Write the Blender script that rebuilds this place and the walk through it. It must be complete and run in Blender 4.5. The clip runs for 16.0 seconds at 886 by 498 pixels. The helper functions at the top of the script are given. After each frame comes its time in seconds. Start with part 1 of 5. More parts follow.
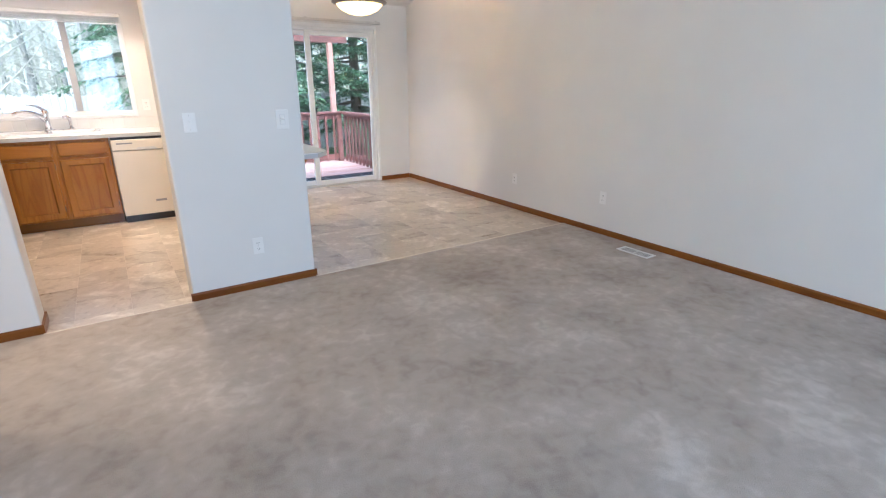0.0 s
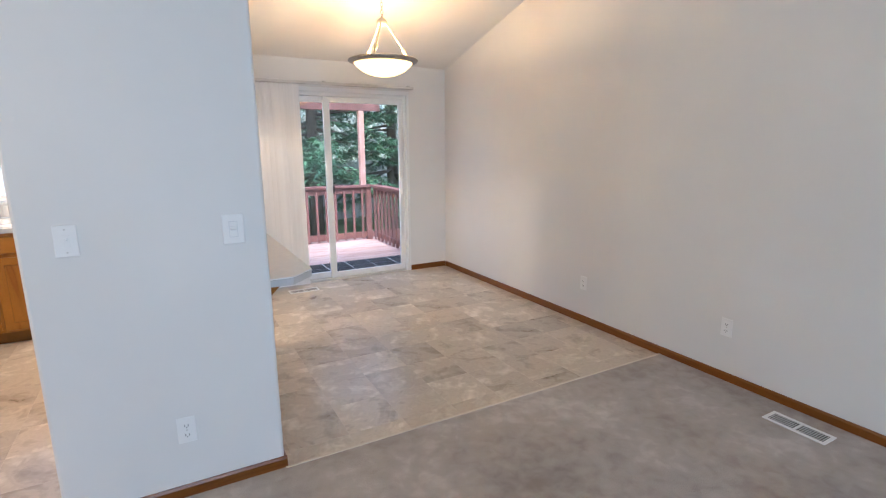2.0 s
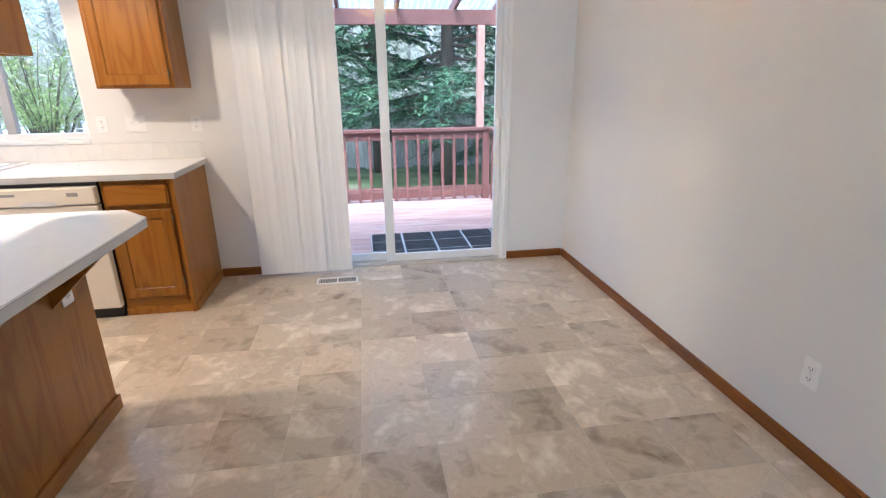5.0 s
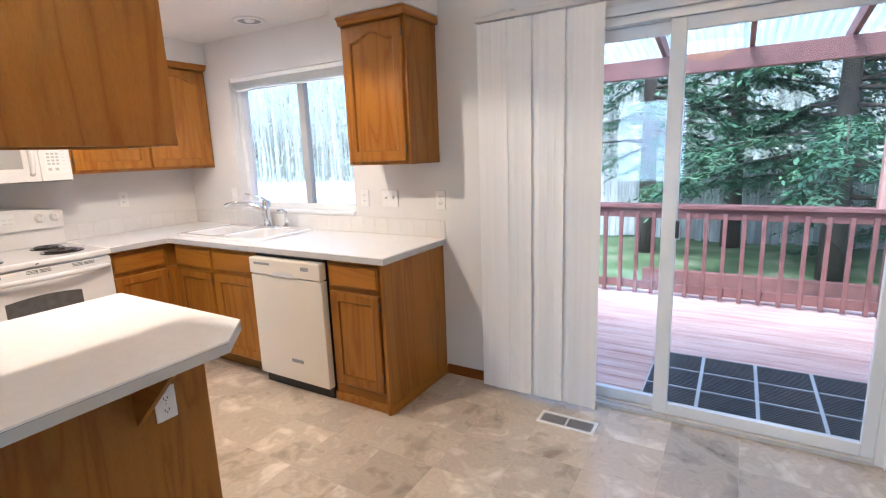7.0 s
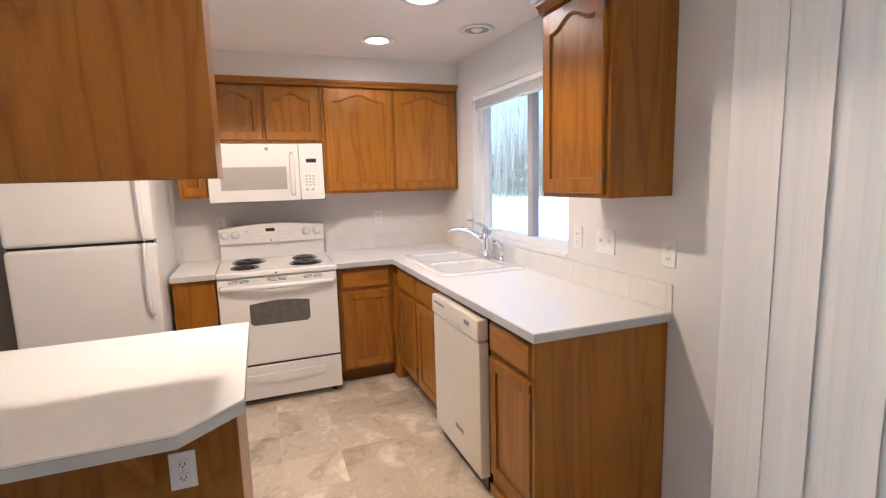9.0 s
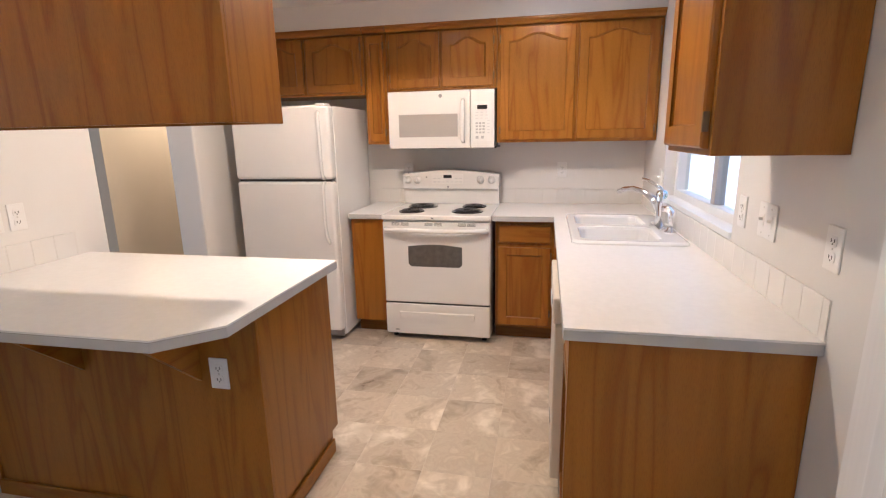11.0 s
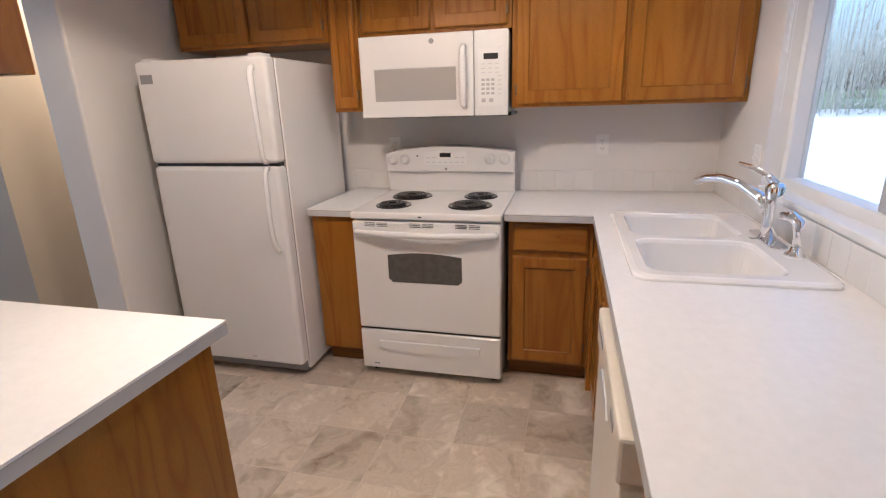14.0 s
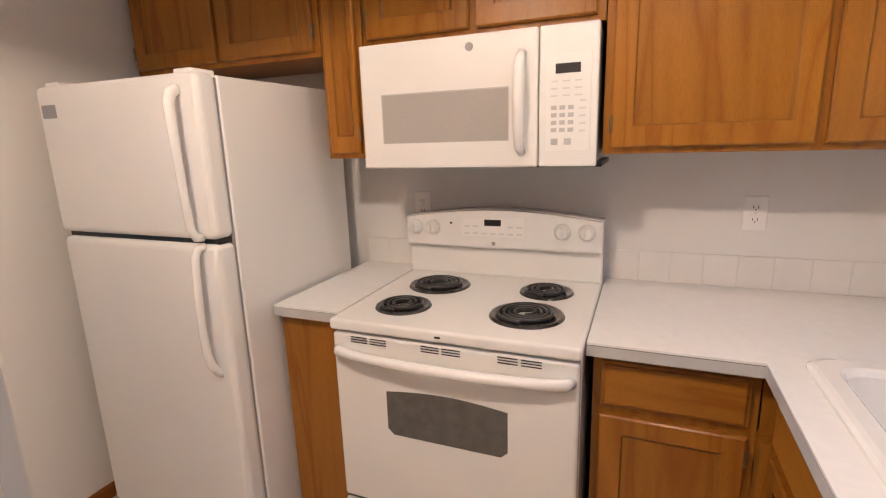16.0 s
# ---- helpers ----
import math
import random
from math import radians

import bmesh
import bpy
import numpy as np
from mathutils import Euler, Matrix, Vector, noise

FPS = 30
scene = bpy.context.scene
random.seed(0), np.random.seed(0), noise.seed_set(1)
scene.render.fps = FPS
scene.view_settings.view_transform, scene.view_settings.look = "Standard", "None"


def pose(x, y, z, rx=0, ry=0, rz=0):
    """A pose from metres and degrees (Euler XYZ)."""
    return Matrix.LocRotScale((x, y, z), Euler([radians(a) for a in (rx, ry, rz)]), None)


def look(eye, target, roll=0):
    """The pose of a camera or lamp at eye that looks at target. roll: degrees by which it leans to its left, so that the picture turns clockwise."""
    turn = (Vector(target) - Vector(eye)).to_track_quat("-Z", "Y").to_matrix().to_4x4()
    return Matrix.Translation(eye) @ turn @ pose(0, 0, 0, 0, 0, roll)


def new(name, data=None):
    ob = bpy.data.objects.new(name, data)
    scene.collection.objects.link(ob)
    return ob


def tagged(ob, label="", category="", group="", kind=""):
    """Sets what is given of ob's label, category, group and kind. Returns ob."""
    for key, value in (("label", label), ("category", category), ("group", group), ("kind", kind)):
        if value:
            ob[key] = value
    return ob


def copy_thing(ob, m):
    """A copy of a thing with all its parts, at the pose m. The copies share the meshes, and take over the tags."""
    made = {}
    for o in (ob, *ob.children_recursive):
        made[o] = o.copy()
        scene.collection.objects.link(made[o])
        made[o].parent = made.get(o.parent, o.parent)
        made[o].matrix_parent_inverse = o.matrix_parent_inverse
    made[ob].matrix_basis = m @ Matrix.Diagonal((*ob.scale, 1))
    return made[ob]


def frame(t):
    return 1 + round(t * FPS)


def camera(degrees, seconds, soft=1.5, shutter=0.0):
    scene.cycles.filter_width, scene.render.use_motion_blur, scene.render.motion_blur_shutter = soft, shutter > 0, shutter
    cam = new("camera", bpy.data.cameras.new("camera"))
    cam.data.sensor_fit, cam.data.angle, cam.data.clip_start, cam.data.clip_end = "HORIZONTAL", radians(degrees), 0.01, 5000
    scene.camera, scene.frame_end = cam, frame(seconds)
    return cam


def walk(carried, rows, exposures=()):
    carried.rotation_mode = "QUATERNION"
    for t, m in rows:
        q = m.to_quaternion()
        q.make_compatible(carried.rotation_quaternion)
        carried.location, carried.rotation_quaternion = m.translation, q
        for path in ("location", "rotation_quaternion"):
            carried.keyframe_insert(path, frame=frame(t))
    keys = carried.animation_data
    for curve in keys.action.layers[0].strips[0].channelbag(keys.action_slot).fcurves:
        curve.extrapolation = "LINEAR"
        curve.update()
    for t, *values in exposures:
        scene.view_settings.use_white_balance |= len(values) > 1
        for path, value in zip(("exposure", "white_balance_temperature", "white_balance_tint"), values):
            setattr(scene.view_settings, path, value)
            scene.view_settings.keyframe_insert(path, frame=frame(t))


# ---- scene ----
cam = camera(83.9, 16.0, soft=1.2)
PATH = [
    (0, (-0.822, -0.876, 1.386), (0.224, 0.704, 0.744), -0.1),
    (0.5, (-0.703, -0.595, 1.401), (0.234, 1.071, 0.812), -0.2),
    (1, (-0.459, -0.269, 1.431), (0.475, 1.427, 0.929), -0.0),
    (1.5, (-0.287, 0.023, 1.453), (0.665, 1.725, 1.01), -0.1),
    (2, (-0.06, 0.356, 1.479), (0.886, 2.071, 1.074), -0.3),
    (2.5, (0.211, 0.607, 1.491), (1.13, 2.331, 1.062), -0.4),
    (3, (0.435, 0.966, 1.469), (1.292, 2.695, 0.944), 0.3),
    (5.5, (1.462, 2.222, 1.373), (1.477, 4.12, 0.743), -1.2),
    (6, (1.513, 2.549, 1.408), (1.203, 4.444, 0.848), -1.6),
    (6.5, (1.62, 2.8, 1.4), (0.962, 4.63, 0.935), -2.2),
    (7, (1.776, 3.072, 1.443), (0.764, 4.753, 1.057), -2.1),
    (7.5, (1.756, 3.325, 1.458), (0.479, 4.824, 1.107), -1.9),
    (8, (1.749, 3.642, 1.463), (0.191, 4.857, 1.149), -2.0),
    (8.5, (1.795, 3.907, 1.483), (0.078, 4.889, 1.189), -1.7),
    (9, (1.707, 4.149, 1.474), (-0.144, 4.851, 1.192), -1.6),
    (9.5, (1.623, 4.363, 1.498), (-0.309, 4.794, 1.208), -1.6),
    (10, (1.6, 4.626, 1.49), (-0.372, 4.751, 1.175), -1.6),
    (12.5, (1.253, 5.15, 1.396), (-0.507, 4.415, 0.793), -1.2),
    (13, (1.058, 5.031, 1.408), (-0.736, 4.403, 0.787), -1.4),
    (13.5, (0.864, 4.933, 1.427), (-0.964, 4.407, 0.812), -1.3),
    (14, (0.561, 4.924, 1.435), (-1.294, 4.454, 0.855), -1.8),
    (14.5, (0.338, 4.905, 1.437), (-1.529, 4.45, 0.882), -1.9),
    (15, (0.036, 4.801, 1.427), (-1.83, 4.311, 0.9), -1.9),
    (15.5, (-0.185, 4.752, 1.403), (-2.035, 4.161, 0.925), -2.2),
    (16, (-0.463, 4.768, 1.442), (-2.268, 4.026, 1.008), -1.8),
]
walk(cam, [(t, look(eye, target, roll)) for t, eye, target, roll in PATH],
     [(0.0, 2.2, 5130, 10), (2.0, 2.02, 5150, 11), (5.5, 2.08, 4900, 9), (7.5, 1.92, 4850, 10), (9.5, 1.8, 5020, 12), (12.5, 1.7, 4980, 13), (14.2, 1.4, 4880, 13), (15.0, 1.4, 5400, 16), (15.5, 1.42, 5600, 18), (16.0, 1.56, 5300, 15)])

# ---- light ----
world = bpy.data.worlds.new("world")
scene.world = world
world.use_nodes = True
wn = world.node_tree
sky = wn.nodes.new("ShaderNodeTexSky")
sky.sky_type = 'NISHITA'
sky.sun_disc = False
sky.sun_elevation = radians(55)
sky.sun_rotation = radians(200)
sky.dust_density = 4.0
bg = wn.nodes["Background"]
bg.inputs["Strength"].default_value = 0.15
wn.links.new(sky.outputs["Color"], bg.inputs["Color"])


def lamp(name, kind, m, energy, color=(1, 1, 1), size=0.1, size_y=None):
    data = bpy.data.lights.new(name, kind)
    data.energy, data.color = energy, color
    if kind == 'AREA':
        data.size = size
        if size_y:
            data.shape, data.size_y = 'RECTANGLE', size_y
    elif kind == 'SUN':
        data.angle = size
    else:
        data.shadow_soft_size = size
    ob = new(name, data)
    ob.matrix_world = m
    return ob


WARM = (1.0, 0.72, 0.42)
lamp("sun", 'SUN', look((0, 0, 10), (0.9, 3.2, 5.3)), 1.5, (1.0, 0.97, 0.93), radians(20))
# daylight of the living room's big window, in its opening behind the walk
lamp("living_window_light", 'AREA', look((-0.2, -3.9, 1.5), (-0.2, 2.0, 1.2)), 25, (0.76, 0.89, 1.0), 1.8, 1.8)
lamp("pendant_light", 'POINT', pose(1.525, 4.195, 2.125), 11, (1.0, 0.66, 0.34), 0.04)
for cx, cy, watts in ((-1.51, 4.96, 5), (-0.72, 5.0, 5), (-0.51, 4.10, 42)):
    lamp("downlight", 'SPOT', pose(cx, cy, 2.345), watts, (1.0, 0.70, 0.42), 0.06).data.spot_size = radians(150)
lamp("hall_light", 'POINT', pose(-2.3, 2.15, 2.2), 16.0, WARM, 0.1)


# ---- materials ----
def tree(name, rough=0.5, metal=0.0):
    m = bpy.data.materials.new(name)
    m.use_nodes = True
    b = m.node_tree.nodes["Principled BSDF"]
    b.inputs["Roughness"].default_value, b.inputs["Metallic"].default_value = rough, metal
    return m, m.node_tree, b


def surf(name, ramp, scale=4.0, stretch=(1, 1, 1), rough=0.5, bump=0.0, fine=60.0, metal=0.0, detail=4.0, distort=0.0,
         by_object=0.0, coat=0.0, rough_var=0.0, second=0.0, second_scale=4.0):
    """Two scales of noise: a coarse one for colour, a fine one for relief."""
    m, nt, b = tree(name, rough, metal)
    n, li = nt.nodes, nt.links
    tc, mp = n.new("ShaderNodeTexCoord"), n.new("ShaderNodeMapping")
    mp.inputs["Scale"].default_value = stretch
    li.new(tc.outputs["Object"], mp.inputs["Vector"])
    if by_object:
        info, mul = n.new("ShaderNodeObjectInfo"), n.new("ShaderNodeVectorMath")
        mul.operation = 'SCALE'
        mul.inputs[0].default_value = (7.3, 5.1, 9.7)
        li.new(info.outputs["Random"], mul.inputs["Scale"])
        li.new(mul.outputs[0], mp.inputs["Location"])
    nz = n.new("ShaderNodeTexNoise")
    nz.inputs["Scale"].default_value, nz.inputs["Detail"].default_value = scale, detail
    nz.inputs["Distortion"].default_value = distort
    li.new(mp.outputs[0], nz.inputs["Vector"])
    cr = n.new("ShaderNodeValToRGB")
    while len(cr.color_ramp.elements) < len(ramp):
        cr.color_ramp.elements.new(0.5)
    for e, (p, c) in zip(cr.color_ramp.elements, ramp):
        e.position, e.color = p, (*c, 1)
    fac = nz.outputs["Fac"]
    if second:
        n2, ad = n.new("ShaderNodeTexNoise"), n.new("ShaderNodeMath")
        n2.inputs["Scale"].default_value, n2.inputs["Detail"].default_value = scale * second_scale, 8
        n2.inputs["Distortion"].default_value = distort * 1.3
        ad.operation = 'MULTIPLY_ADD'
        ad.inputs[1].default_value = second
        li.new(mp.outputs[0], n2.inputs["Vector"])
        li.new(n2.outputs["Fac"], ad.inputs[0])
        sc = n.new("ShaderNodeMath")
        sc.operation = 'SUBTRACT'
        sc.inputs[1].default_value = second * 0.5
        li.new(fac, sc.inputs[0])
        li.new(sc.outputs[0], ad.inputs[2])
        fac = ad.outputs[0]
    li.new(fac, cr.inputs["Fac"])
    out = cr.outputs["Color"]
    if by_object:
        hsv = n.new("ShaderNodeHueSaturation")
        mr = n.new("ShaderNodeMapRange")
        mr.inputs["To Min"].default_value, mr.inputs["To Max"].default_value = 1 - by_object, 1 + by_object
        li.new(info.outputs["Random"], mr.inputs["Value"])
        li.new(mr.outputs[0], hsv.inputs["Value"])
        li.new(out, hsv.inputs["Color"])
        out = hsv.outputs["Color"]
    li.new(out, b.inputs["Base Color"])
    f = n.new("ShaderNodeTexNoise")
    f.inputs["Scale"].default_value, f.inputs["Detail"].default_value = fine, 3
    li.new(mp.outputs[0] if stretch != (1, 1, 1) else tc.outputs["Object"], f.inputs["Vector"])
    if bump:
        bp = n.new("ShaderNodeBump")
        bp.inputs["Strength"].default_value, bp.inputs["Distance"].default_value = bump, 0.004
        li.new(f.outputs["Fac"], bp.inputs["Height"])
        li.new(bp.outputs[0], b.inputs["Normal"])
    if rough_var:
        mr2 = n.new("ShaderNodeMapRange")
        mr2.inputs["To Min"].default_value, mr2.inputs["To Max"].default_value = rough - rough_var, rough + rough_var
        li.new(nz.outputs["Fac"], mr2.inputs["Value"])
        li.new(mr2.outputs[0], b.inputs["Roughness"])
    if coat:
        b.inputs["Coat Weight"].default_value = coat
        b.inputs["Coat Roughness"].default_value = 0.15
    return m


def plain(name, c, rough=0.4, metal=0.0, vary=0.06):
    return surf(name, [(0.3, tuple(v * (1 - vary) for v in c)), (0.7, tuple(min(1, v * (1 + vary)) for v in c))], 6.0, rough=rough, metal=metal)


def oak(name, stretch, dark=0.94, tint=(1, 1, 1)):
    """Honey oak: broad tone, cathedral figure from a distorted wave, and short dark pores along the grain."""
    m, nt, b = tree(name, 0.30)
    n, li = nt.nodes, nt.links
    tc, mp, info = n.new("ShaderNodeTexCoord"), n.new("ShaderNodeMapping"), n.new("ShaderNodeObjectInfo")
    mul = n.new("ShaderNodeVectorMath")
    mul.operation = 'SCALE'
    mul.inputs[0].default_value = (3.1, 2.3, 4.7)
    li.new(info.outputs["Random"], mul.inputs["Scale"])
    li.new(mul.outputs[0], mp.inputs["Location"])
    mp.inputs["Scale"].default_value = stretch
    li.new(tc.outputs["Object"], mp.inputs["Vector"])
    a = n.new("ShaderNodeTexNoise")
    a.inputs["Scale"].default_value, a.inputs["Detail"].default_value = 0.9, 2
    a.inputs["Distortion"].default_value = 0.6
    li.new(mp.outputs[0], a.inputs["Vector"])
    rings = n.new("ShaderNodeMath")
    rings.operation = 'MULTIPLY'
    rings.inputs[1].default_value = 9.0
    li.new(a.outputs["Fac"], rings.inputs[0])
    fr = n.new("ShaderNodeMath")
    fr.operation = 'PINGPONG'
    fr.inputs[1].default_value = 1.0
    li.new(rings.outputs[0], fr.inputs[0])
    c1 = n.new("ShaderNodeValToRGB")
    e = c1.color_ramp.elements
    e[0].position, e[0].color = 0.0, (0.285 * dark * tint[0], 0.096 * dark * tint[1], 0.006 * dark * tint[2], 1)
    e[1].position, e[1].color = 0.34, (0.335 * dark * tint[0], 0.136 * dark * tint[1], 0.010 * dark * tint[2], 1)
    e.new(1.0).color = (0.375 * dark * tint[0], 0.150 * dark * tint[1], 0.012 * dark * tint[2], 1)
    li.new(fr.outputs[0], c1.inputs["Fac"])
    p = n.new("ShaderNodeTexNoise")
    p.inputs["Scale"].default_value, p.inputs["Detail"].default_value = 55, 4
    li.new(mp.outputs[0], p.inputs["Vector"])
    c2 = n.new("ShaderNodeValToRGB")
    c2.color_ramp.elements[0].position, c2.color_ramp.elements[0].color = 0.34, (0.70, 0.62, 0.55, 1)
    c2.color_ramp.elements[1].position, c2.color_ramp.elements[1].color = 0.52, (1, 1, 1, 1)
    li.new(p.outputs["Fac"], c2.inputs["Fac"])
    mx = n.new("ShaderNodeMix")
    mx.data_type, mx.blend_type = 'RGBA', 'MULTIPLY'
    mx.inputs["Factor"].default_value = 0.42
    li.new(c1.outputs["Color"], mx.inputs["A"])
    li.new(c2.outputs["Color"], mx.inputs["B"])
    hsv, mr = n.new("ShaderNodeHueSaturation"), n.new("ShaderNodeMapRange")
    mr.inputs["To Min"].default_value, mr.inputs["To Max"].default_value = 0.9, 1.1
    li.new(info.outputs["Random"], mr.inputs["Value"])
    li.new(mr.outputs[0], hsv.inputs["Value"])
    li.new(mx.outputs["Result"], hsv.inputs["Color"])
    li.new(hsv.outputs["Color"], b.inputs["Base Color"])
    bp = n.new("ShaderNodeBump")
    bp.inputs["Strength"].default_value, bp.inputs["Distance"].default_value = 0.12, 0.002
    li.new(p.outputs["Fac"], bp.inputs["Height"])
    li.new(bp.outputs[0], b.inputs["Normal"])
    b.inputs["Coat Weight"].default_value, b.inputs["Coat Roughness"].default_value = 0.14, 0.14
    b.inputs["Specular IOR Level"].default_value = 0.32
    return m


def glass(name, tint=(0.95, 0.98, 0.97)):
    """Thin window glass: clear, with a weak reflection."""
    m, nt, b = tree(name)
    n, li = nt.nodes, nt.links
    tr, gl, mx, fr = n.new("ShaderNodeBsdfTransparent"), n.new("ShaderNodeBsdfGlossy"), n.new("ShaderNodeMixShader"), n.new("ShaderNodeLayerWeight")
    tr.inputs["Color"].default_value = (*tint, 1)
    gl.inputs["Roughness"].default_value = 0.01
    pw, mr = n.new("ShaderNodeMath"), n.new("ShaderNodeMapRange")
    pw.operation = 'POWER'
    pw.inputs[1].default_value = 5.0
    mr.inputs["To Min"].default_value, mr.inputs["To Max"].default_value = 0.036, 0.9
    li.new(fr.outputs["Facing"], pw.inputs[0])
    li.new(pw.outputs[0], mr.inputs["Value"])
    li.new(mr.outputs[0], mx.inputs["Fac"])
    li.new(tr.outputs[0], mx.inputs[1])
    li.new(gl.outputs[0], mx.inputs[2])
    li.new(mx.outputs[0], n["Material Output"].inputs["Surface"])
    return m


def glow(name, c, strength):
    m, nt, b = tree(name)
    b.inputs["Base Color"].default_value = (*c, 1)
    b.inputs["Emission Color"].default_value, b.inputs["Emission Strength"].default_value = (*c, 1), strength
    return m


W_PAINT = surf("wall_paint", [(0.3, (0.715, 0.70, 0.675)), (0.7, (0.755, 0.74, 0.715))], 1.3, rough=0.55, bump=0.10, fine=140)
HALL_PAINT = surf("tan_hall_paint", [(0.3, (0.43, 0.36, 0.27)), (0.7, (0.48, 0.41, 0.31))], 1.3, rough=0.6, bump=0.10, fine=140)
C_PAINT = surf("ceiling_paint", [(0.3, (0.77, 0.75, 0.72)), (0.7, (0.81, 0.79, 0.76))], 2.0, rough=0.85, bump=0.35, fine=90)
TRIM_WHITE = surf("white_vinyl", [(0.3, (0.78, 0.78, 0.77)), (0.7, (0.84, 0.84, 0.83))], 3, rough=0.35)
OAK_Z = oak("oak_upright_grain", (9, 9, 0.9))
OAK_X = oak("oak_level_grain_x", (0.9, 9, 9))
OAK_Y = oak("oak_level_grain_y", (9, 0.9, 9))
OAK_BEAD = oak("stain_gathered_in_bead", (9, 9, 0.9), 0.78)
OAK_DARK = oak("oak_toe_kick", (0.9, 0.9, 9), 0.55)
OAK_TRIM = oak("stained_base_trim", (1.0, 1.0, 12), 0.55, (1.0, 0.82, 1.1))
CARPET = surf("carpet_pile", [(0.22, (0.30, 0.255, 0.22)), (0.44, (0.42, 0.37, 0.325)), (0.56, (0.46, 0.41, 0.365)), (0.76, (0.61, 0.555, 0.51))], 1.9, rough=1.0, bump=1.0, fine=300, detail=12, distort=0.3, second=0.55, second_scale=7.0)
VINYL = surf("mottled_vinyl", [(0.24, (0.32, 0.26, 0.19)), (0.38, (0.46, 0.385, 0.29)), (0.46, (0.57, 0.49, 0.385)), (0.52, (0.52, 0.44, 0.34)), (0.60, (0.62, 0.54, 0.43)), (0.74, (0.80, 0.725, 0.61))], 3.2, rough=0.30, bump=0.05, fine=90, detail=8, distort=1.2, by_object=0.13, rough_var=0.06, second=0.40, second_scale=3.5, coat=0.45)
GROUT = surf("vinyl_joint", [(0.3, (0.57, 0.50, 0.41)), (0.7, (0.66, 0.59, 0.49))], 6, rough=0.5)
LAMINATE = surf("white_laminate", [(0.3, (0.81, 0.805, 0.80)), (0.7, (0.85, 0.845, 0.84))], 40, rough=0.33, bump=0.03, fine=500)
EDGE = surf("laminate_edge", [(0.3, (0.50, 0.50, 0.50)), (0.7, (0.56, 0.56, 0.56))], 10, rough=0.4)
SEAM = plain("dark_laminate_seam", (0.07, 0.05, 0.04), 0.6)
ENAMEL = surf("white_enamel", [(0.3, (0.80, 0.79, 0.77)), (0.7, (0.83, 0.82, 0.80))], 3, rough=0.18)
FRIDGE = surf("pebbled_white_steel", [(0.3, (0.79, 0.78, 0.76)), (0.7, (0.82, 0.81, 0.79))], 3, rough=0.36, bump=0.12, fine=420)
BISQUE = surf("bisque_enamel", [(0.3, (0.76, 0.70, 0.60)), (0.7, (0.79, 0.73, 0.63))], 3, rough=0.3)
PORCELAIN = surf("white_porcelain", [(0.3, (0.84, 0.83, 0.81)), (0.7, (0.87, 0.86, 0.84))], 5, rough=0.09, coat=0.5)
CERAMIC = surf("glazed_tile", [(0.3, (0.74, 0.725, 0.70)), (0.7, (0.77, 0.755, 0.73))], 8, rough=0.12, by_object=0.02)
TILE_JOINT = plain("tile_joint", (0.70, 0.68, 0.65), 0.8)
PLASTIC = plain("white_plastic", (0.82, 0.81, 0.79), 0.3, vary=0.02)
DARK = plain("black_plastic", (0.015, 0.015, 0.016), 0.3)
GREY = plain("grey_print", (0.30, 0.30, 0.31), 0.5)
KEY_GREY = plain("key_print", (0.50, 0.50, 0.50), 0.5)
PALE = plain("pale_print", (0.66, 0.66, 0.66), 0.4)
OVEN_GLASS = surf("smoked_oven_glass", [(0.3, (0.10, 0.095, 0.09)), (0.7, (0.13, 0.125, 0.115))], 30, rough=0.10)
MW_GLASS = surf("screened_glass", [(0.3, (0.40, 0.385, 0.365)), (0.7, (0.44, 0.425, 0.40))], 200, rough=0.14)
CHROME = surf("chrome", [(0.3, (0.80, 0.80, 0.81)), (0.7, (0.86, 0.86, 0.87))], 6, rough=0.06, metal=1.0)
BRASS = surf("brass", [(0.3, (0.75, 0.52, 0.18)), (0.7, (0.85, 0.62, 0.25))], 6, rough=0.25, metal=1.0)
HINGE = surf("aged_hinge_steel", [(0.3, (0.16, 0.11, 0.06)), (0.7, (0.25, 0.17, 0.09))], 30, rough=0.45, metal=0.8)
COIL = surf("black_burner_coil", [(0.3, (0.014, 0.013, 0.013)), (0.7, (0.03, 0.028, 0.027))], 40, rough=0.3)
DRIP = surf("dark_drip_bowl", [(0.3, (0.02, 0.018, 0.018)), (0.7, (0.05, 0.045, 0.045))], 20, rough=0.12, coat=0.6)
BLIND = surf("vinyl_blind", [(0.3, (0.76, 0.75, 0.74)), (0.7, (0.81, 0.80, 0.79))], 2, stretch=(30, 30, 0.3), rough=0.45, by_object=0.02)
METAL = surf("painted_metal_track", [(0.3, (0.55, 0.53, 0.50)), (0.7, (0.65, 0.63, 0.60))], 10, rough=0.4)
WINDOW_GLASS = glass("window_glass")
LAMP_GLASS = glow("lit_alabaster_glass", (1.0, 0.63, 0.17), 1.0)
CAN_GLOW = glow("lit_downlight_lens", (1.0, 0.90, 0.74), 14.0)
PEWTER = surf("brushed_pewter", [(0.3, (0.30, 0.28, 0.25)), (0.7, (0.40, 0.38, 0.35))], 30, rough=0.4, metal=0.7)
CREAM = plain("cream_rod", (0.72, 0.62, 0.42), 0.4)
DECK_RED = surf("worn_red_deck", [(0.30, (0.47, 0.25, 0.195)), (0.5, (0.62, 0.385, 0.315)), (0.72, (0.69, 0.48, 0.41))], 3.0, stretch=(0.6, 6, 6), rough=0.7, bump=0.2, by_object=0.08)
